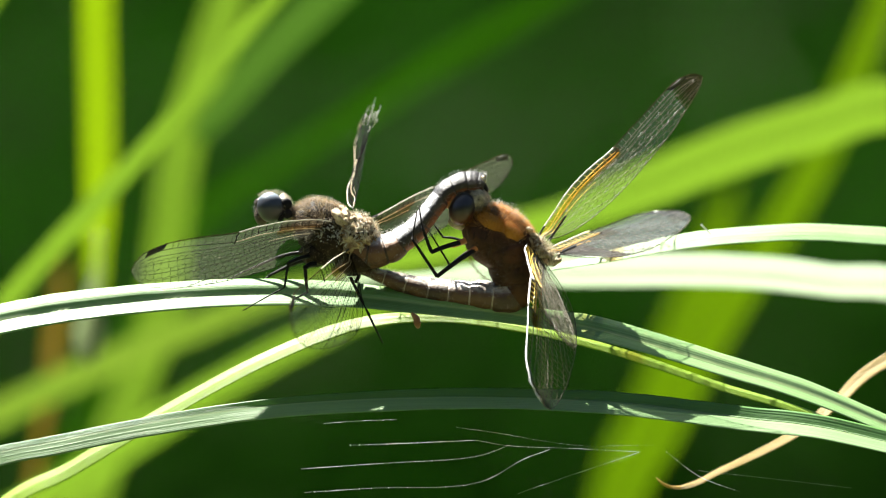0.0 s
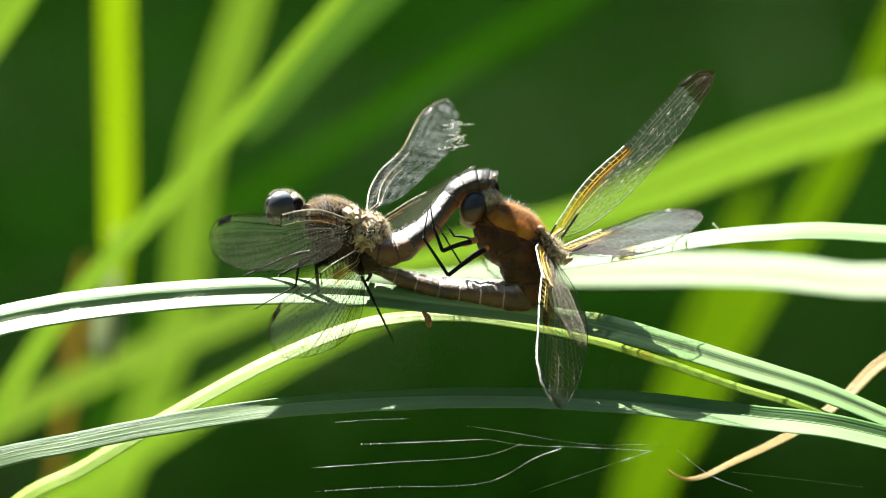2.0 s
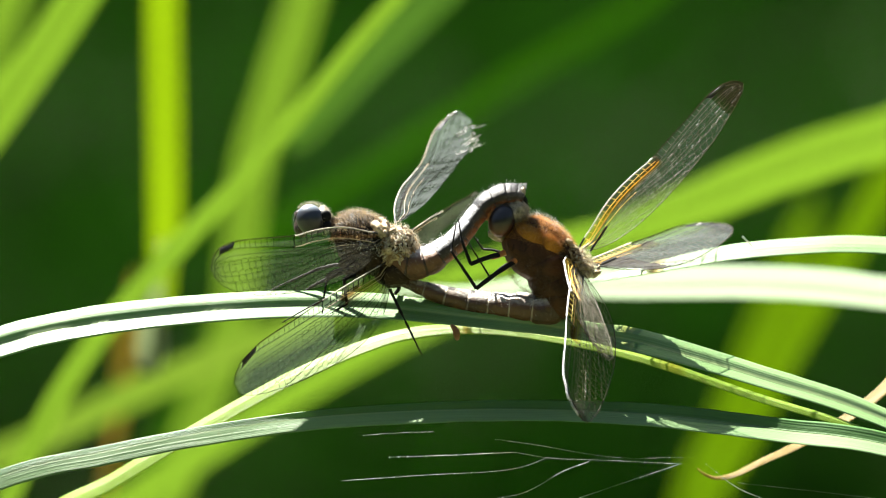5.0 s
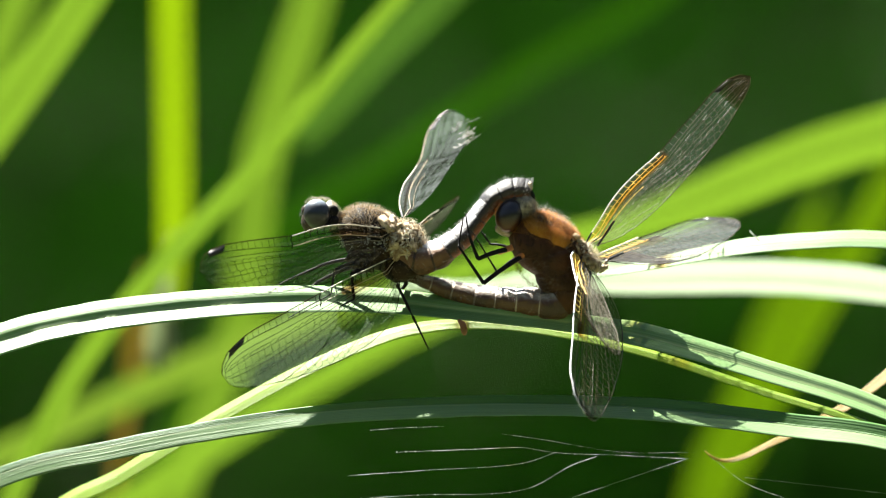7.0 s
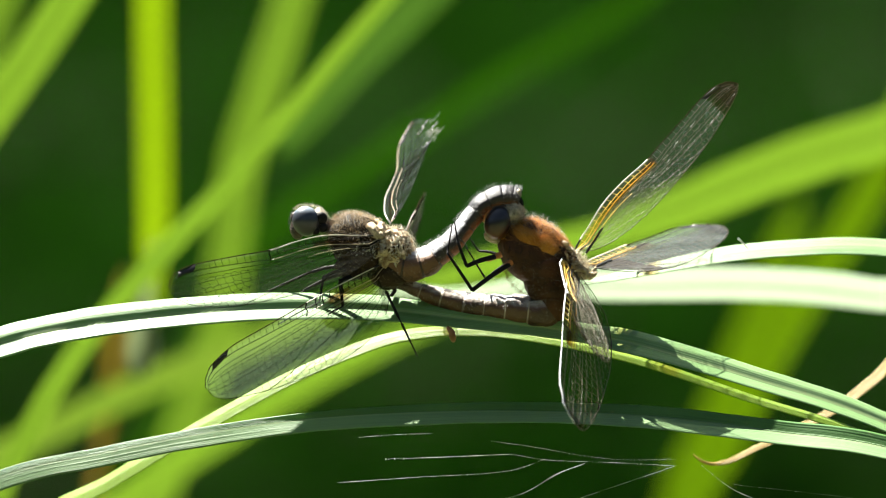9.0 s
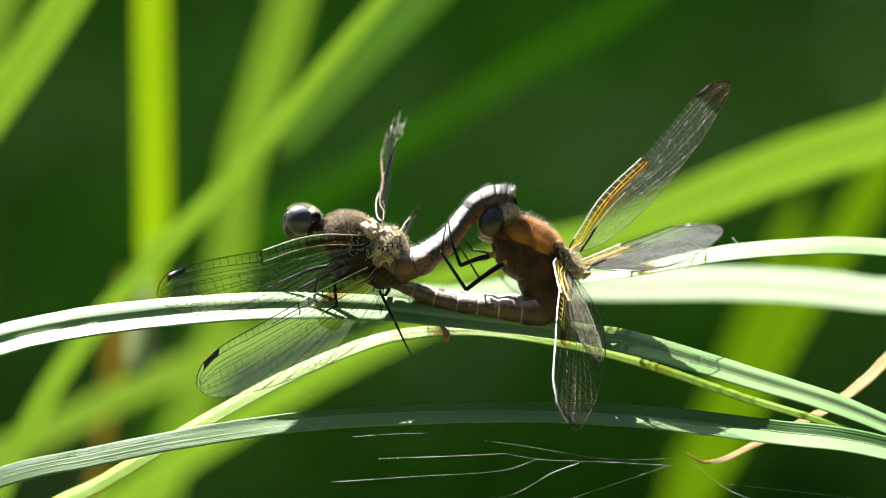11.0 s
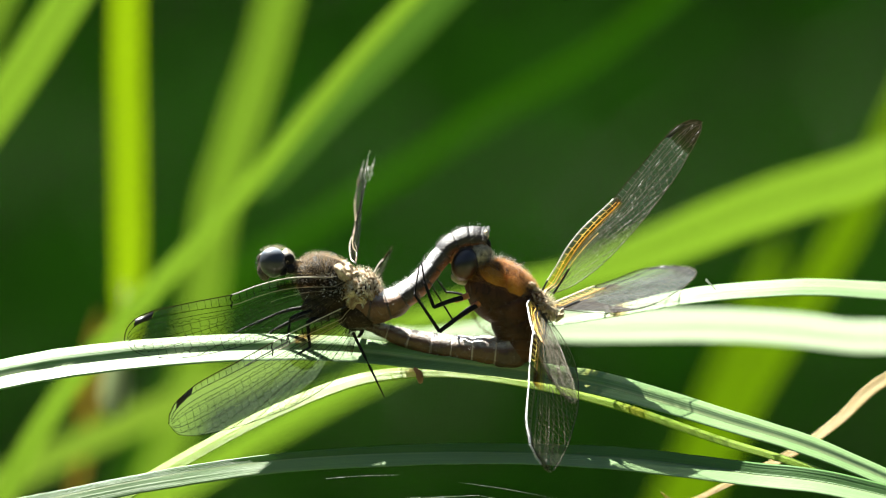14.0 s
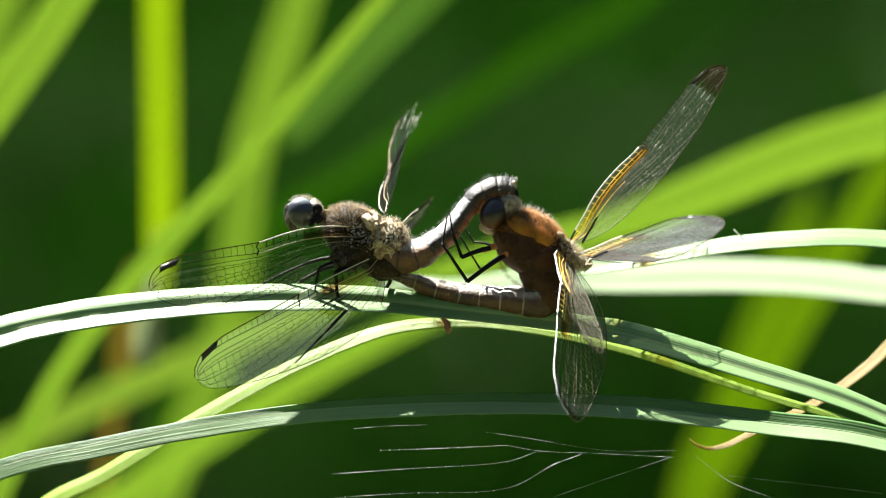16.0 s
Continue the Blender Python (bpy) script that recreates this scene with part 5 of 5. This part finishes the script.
thread([(-14.9, -4, -40.2), (-4.0, -4, -39.5), (13.2, -4, -38.6), (20.5, -4, -34.8), (24.6, -4, -33.3)], .09)
thread([(9.6, -4, -29.7), (16.0, -4, -30.6), (28.7, -4, -32.6), (42.0, -2, -32.6)], .035)
thread([(12.8, -4, -31.8), (18.2, -4, -32.7), (27.8, -4, -33.1), (39.5, -4, -33.7)], .06)
thread([(19.6, -4, -40.3), (30.5, -4, -36.6), (39.1, -4, -33.7)], .04)
thread([(43.4, -4, -33.7), (48.6, -4, -37.6), (55.4, -4, -40.2)], .09)
thread([(48.6, -4, -36.7), (60.4, -4, -38.0), (73.1, -4, -39.5)], .04)


# ---- what moves ----
def motions():
    def beat(wing_part, base, rows, drop=0.0):
        walk(wing_part, [(t, wing_pose(base, male_at, (a, b, c - drop), (d, e, f), 1)) for t, a, b, c, d, e, f in rows])
    beat(m_fore, M_BASE["fore"], [(0, -0.89, -0.46, -0.1, -0.16, 0.5, -0.85), (0.5, -0.69, -0.72, 0.01, -0.17, 0.14, -0.97), (1, -0.47, -0.88, 0.1, -0.21, -0, -0.98), (1.5, -0.37, -0.91, 0.16, -0.1, -0.14, -0.99), (2, -0.61, -0.79, 0.04, 0.01, -0.06, -1), (2.5, -0.68, -0.73, -0, -0.07, 0.07, -0.99), (3, -0.65, -0.76, 0.01, -0.1, 0.07, -0.99), (3.5, -0.46, -0.88, 0.1, -0.08, -0.08, -0.99), (4, -0.61, -0.79, 0.02, 0.05, -0.07, -1), (4.5, -0.69, -0.72, -0.02, 0.1, -0.07, -0.99), (7, -0.82, -0.57, -0.07, 0.26, -0.26, -0.93), (8, -0.86, -0.51, -0.09, 0.3, -0.34, -0.89), (9, -0.91, -0.38, -0.13, 0.31, -0.46, -0.83), (11.5, -0.93, -0.33, -0.14, 0.21, -0.18, -0.96), (13.5, -0.96, -0.23, -0.17, 0.25, -0.37, -0.89), (15, -0.97, -0.21, -0.14, 0.19, -0.22, -0.96), (16, -0.97, -0.18, -0.14, 0.18, -0.24, -0.95)], 0.034)
    beat(m_hind, M_BASE["hind"], [(0, -0.3, -0.93, -0.24, 0.31, 0.14, -0.94), (0.5, -0.26, -0.94, -0.21, 0.35, 0.12, -0.93), (1, -0.2, -0.96, -0.19, 0.44, 0.08, -0.89), (1.5, -0.19, -0.96, -0.19, 0.45, 0.09, -0.89), (2, -0.42, -0.86, -0.29, 0.16, 0.25, -0.96), (2.5, -0.56, -0.76, -0.34, -0.14, 0.49, -0.86), (3, -0.5, -0.82, -0.29, -0.26, 0.46, -0.85), (3.5, -0.34, -0.91, -0.26, 0.21, 0.19, -0.96), (4, -0.48, -0.82, -0.3, -0.11, 0.4, -0.91), (4.5, -0.63, -0.68, -0.38, -0.02, 0.51, -0.86), (7, -0.78, -0.45, -0.42, 0.22, 0.44, -0.87), (8, -0.8, -0.41, -0.44, 0.22, 0.49, -0.85), (9, -0.81, -0.36, -0.45, 0.24, 0.5, -0.83), (11.5, -0.83, -0.34, -0.45, 0.26, 0.48, -0.84), (15, -0.83, -0.36, -0.43, 0.2, 0.53, -0.82), (16, -0.84, -0.3, -0.45, 0.24, 0.52, -0.82)])
    beat(m_far_fore, M_BASE["far_fore"], [(0, 0.02, 0.95, 0.32, 0.35, -0.31, 0.88), (0.5, 0.21, 0.86, 0.46, 0.79, -0.43, 0.43), (1, 0.39, 0.74, 0.55, 0.91, -0.42, -0.07), (1.5, 0.45, 0.66, 0.6, 0.88, -0.43, -0.19), (2, 0.27, 0.83, 0.49, 0.95, -0.3, -0.02), (2.5, 0.23, 0.84, 0.49, 0.96, -0.28, 0.03), (3, 0.24, 0.83, 0.5, 0.96, -0.29, 0.03), (3.5, 0.41, 0.71, 0.58, 0.91, -0.4, -0.15), (4, 0.27, 0.81, 0.52, 0.95, -0.31, -0), (4.5, 0.21, 0.85, 0.49, 0.94, -0.32, 0.15), (7, 0.12, 0.89, 0.44, 0.9, -0.29, 0.34), (8, 0.09, 0.9, 0.42, 0.83, -0.3, 0.47), (9, 0.04, 0.92, 0.39, 0.69, -0.31, 0.65), (11.5, -0.01, 0.95, 0.32, 0.28, -0.31, 0.91), (13.5, -0.01, 0.95, 0.32, 0.24, -0.31, 0.92), (15, 0.01, 0.95, 0.3, 0.31, -0.29, 0.9), (16, 0.02, 0.94, 0.34, 0.46, -0.31, 0.83)])
    beat(m_far_hind, M_BASE["far_hind"], [(0, 0.68, 0.65, 0.33, -0.21, 0.61, -0.76), (0.5, 0.73, 0.57, 0.38, -0.14, 0.66, -0.74), (1, 0.78, 0.5, 0.39, -0.08, 0.69, -0.72), (1.5, 0.76, 0.52, 0.38, -0.1, 0.68, -0.73), (2, 0.48, 0.83, 0.27, -0.51, 0.52, -0.69), (2.5, 0.42, 0.88, 0.25, -0.54, 0.46, -0.71), (3, 0.43, 0.87, 0.24, -0.54, 0.47, -0.7), (3.5, 0.69, 0.64, 0.35, -0.16, 0.6, -0.79), (4, 0.42, 0.88, 0.22, -0.58, 0.45, -0.68), (4.5, 0.37, 0.91, 0.21, -0.59, 0.4, -0.7), (7, 0.22, 0.96, 0.16, -0.57, 0.26, -0.78), (8, 0.16, 0.97, 0.2, -0.38, 0.25, -0.89), (9, 0.11, 0.97, 0.22, -0.2, 0.23, -0.95), (11.5, 0.11, 0.98, 0.14, -0.44, 0.17, -0.88), (13.5, 0.09, 0.98, 0.15, -0.33, 0.17, -0.93), (15, 0.16, 0.98, 0.14, -0.54, 0.2, -0.81), (16, 0.17, 0.97, 0.15, -0.55, 0.22, -0.81)])

    walk(f_far_fore, [(t, wing_pose((22.4, 2, 1.2), female_at, (a, b, c), (d, e, f), 1)) for t, a, b, c, d, e, f in [(0, 0.67, 0.13, 0.73, 0.5, 0.65, -0.57), (7, 0.66, 0.03, 0.75, 0.57, 0.64, -0.53), (12.5, 0.65, 0.06, 0.76, 0.56, 0.65, -0.53), (16, 0.62, -0.01, 0.78, 0.61, 0.64, -0.47)]])

    walk(f_near_hind, [(t, wing_pose((22.2, -2.5, -1.3), female_at, (-0.06, b, c), (0.60, 0.46, -0.60), 1)) for t, b, c in [(0, -0.81, -0.58), (4.5, -0.81, -0.585), (9, -0.785, -0.62), (16, -0.785, -0.62)]])

    # the hind leg lets go and swings forward
    def shin_at(top, turn):
        return Matrix.Translation(P(*top) - male_at) @ Matrix.Rotation(radians(turn), 4, 'Y')
    walk(m_shin, [(0, shin_at((-7.4, -4, -5.6), -26)), (14.4, shin_at((-7.4, -4, -5.6), -26)), (14.9, shin_at((-12.9, -4, -10.1), 44)), (16, shin_at((-12.9, -4, -10.1), 44))])

    # the dry tip and the leaves behind sway
    def sway(ob, rows):
        rest = ob.matrix_world.copy()
        walk(ob, [(t, Matrix.Translation((x * MM, 0, z * MM)) @ rest) for t, x, z in rows])
    sway(curl, [(0, 0, -5.5), (1.5, 0, -4.5), (3.5, 0, -3.6), (7, 0, 0), (12.5, 0, 0.9), (16, 0, 1.7)])
    sway(BACK["sweep"], [(0, -9.2, 0), (0.5, -7.8, 0), (1, -6.9, 0), (1.5, -0.9, 0), (2, 0.0, 0), (4.5, 0.5, 0), (7, 0.0, 0), (11.5, 0.0, 0), (12.5, 0.9, 0), (13.5, 3.7, 0), (14.5, 0.0, 0), (15, -1.8, 0), (16, 0.0, 0)])
    sway(BACK["sweep_dull"], [(0, -5.3, 0), (1, -4.5, 0), (1.5, -0.9, 0), (2, 0.0, 0), (7, 0.0, 0), (16, 0.0, 0)])
    sway(BACK["corner"], [(0, -5.4, 0), (1.5, -3.6, 0), (3.5, 0.0, 0), (7, 0.0, 0), (16, 0.0, 0)])


motions()
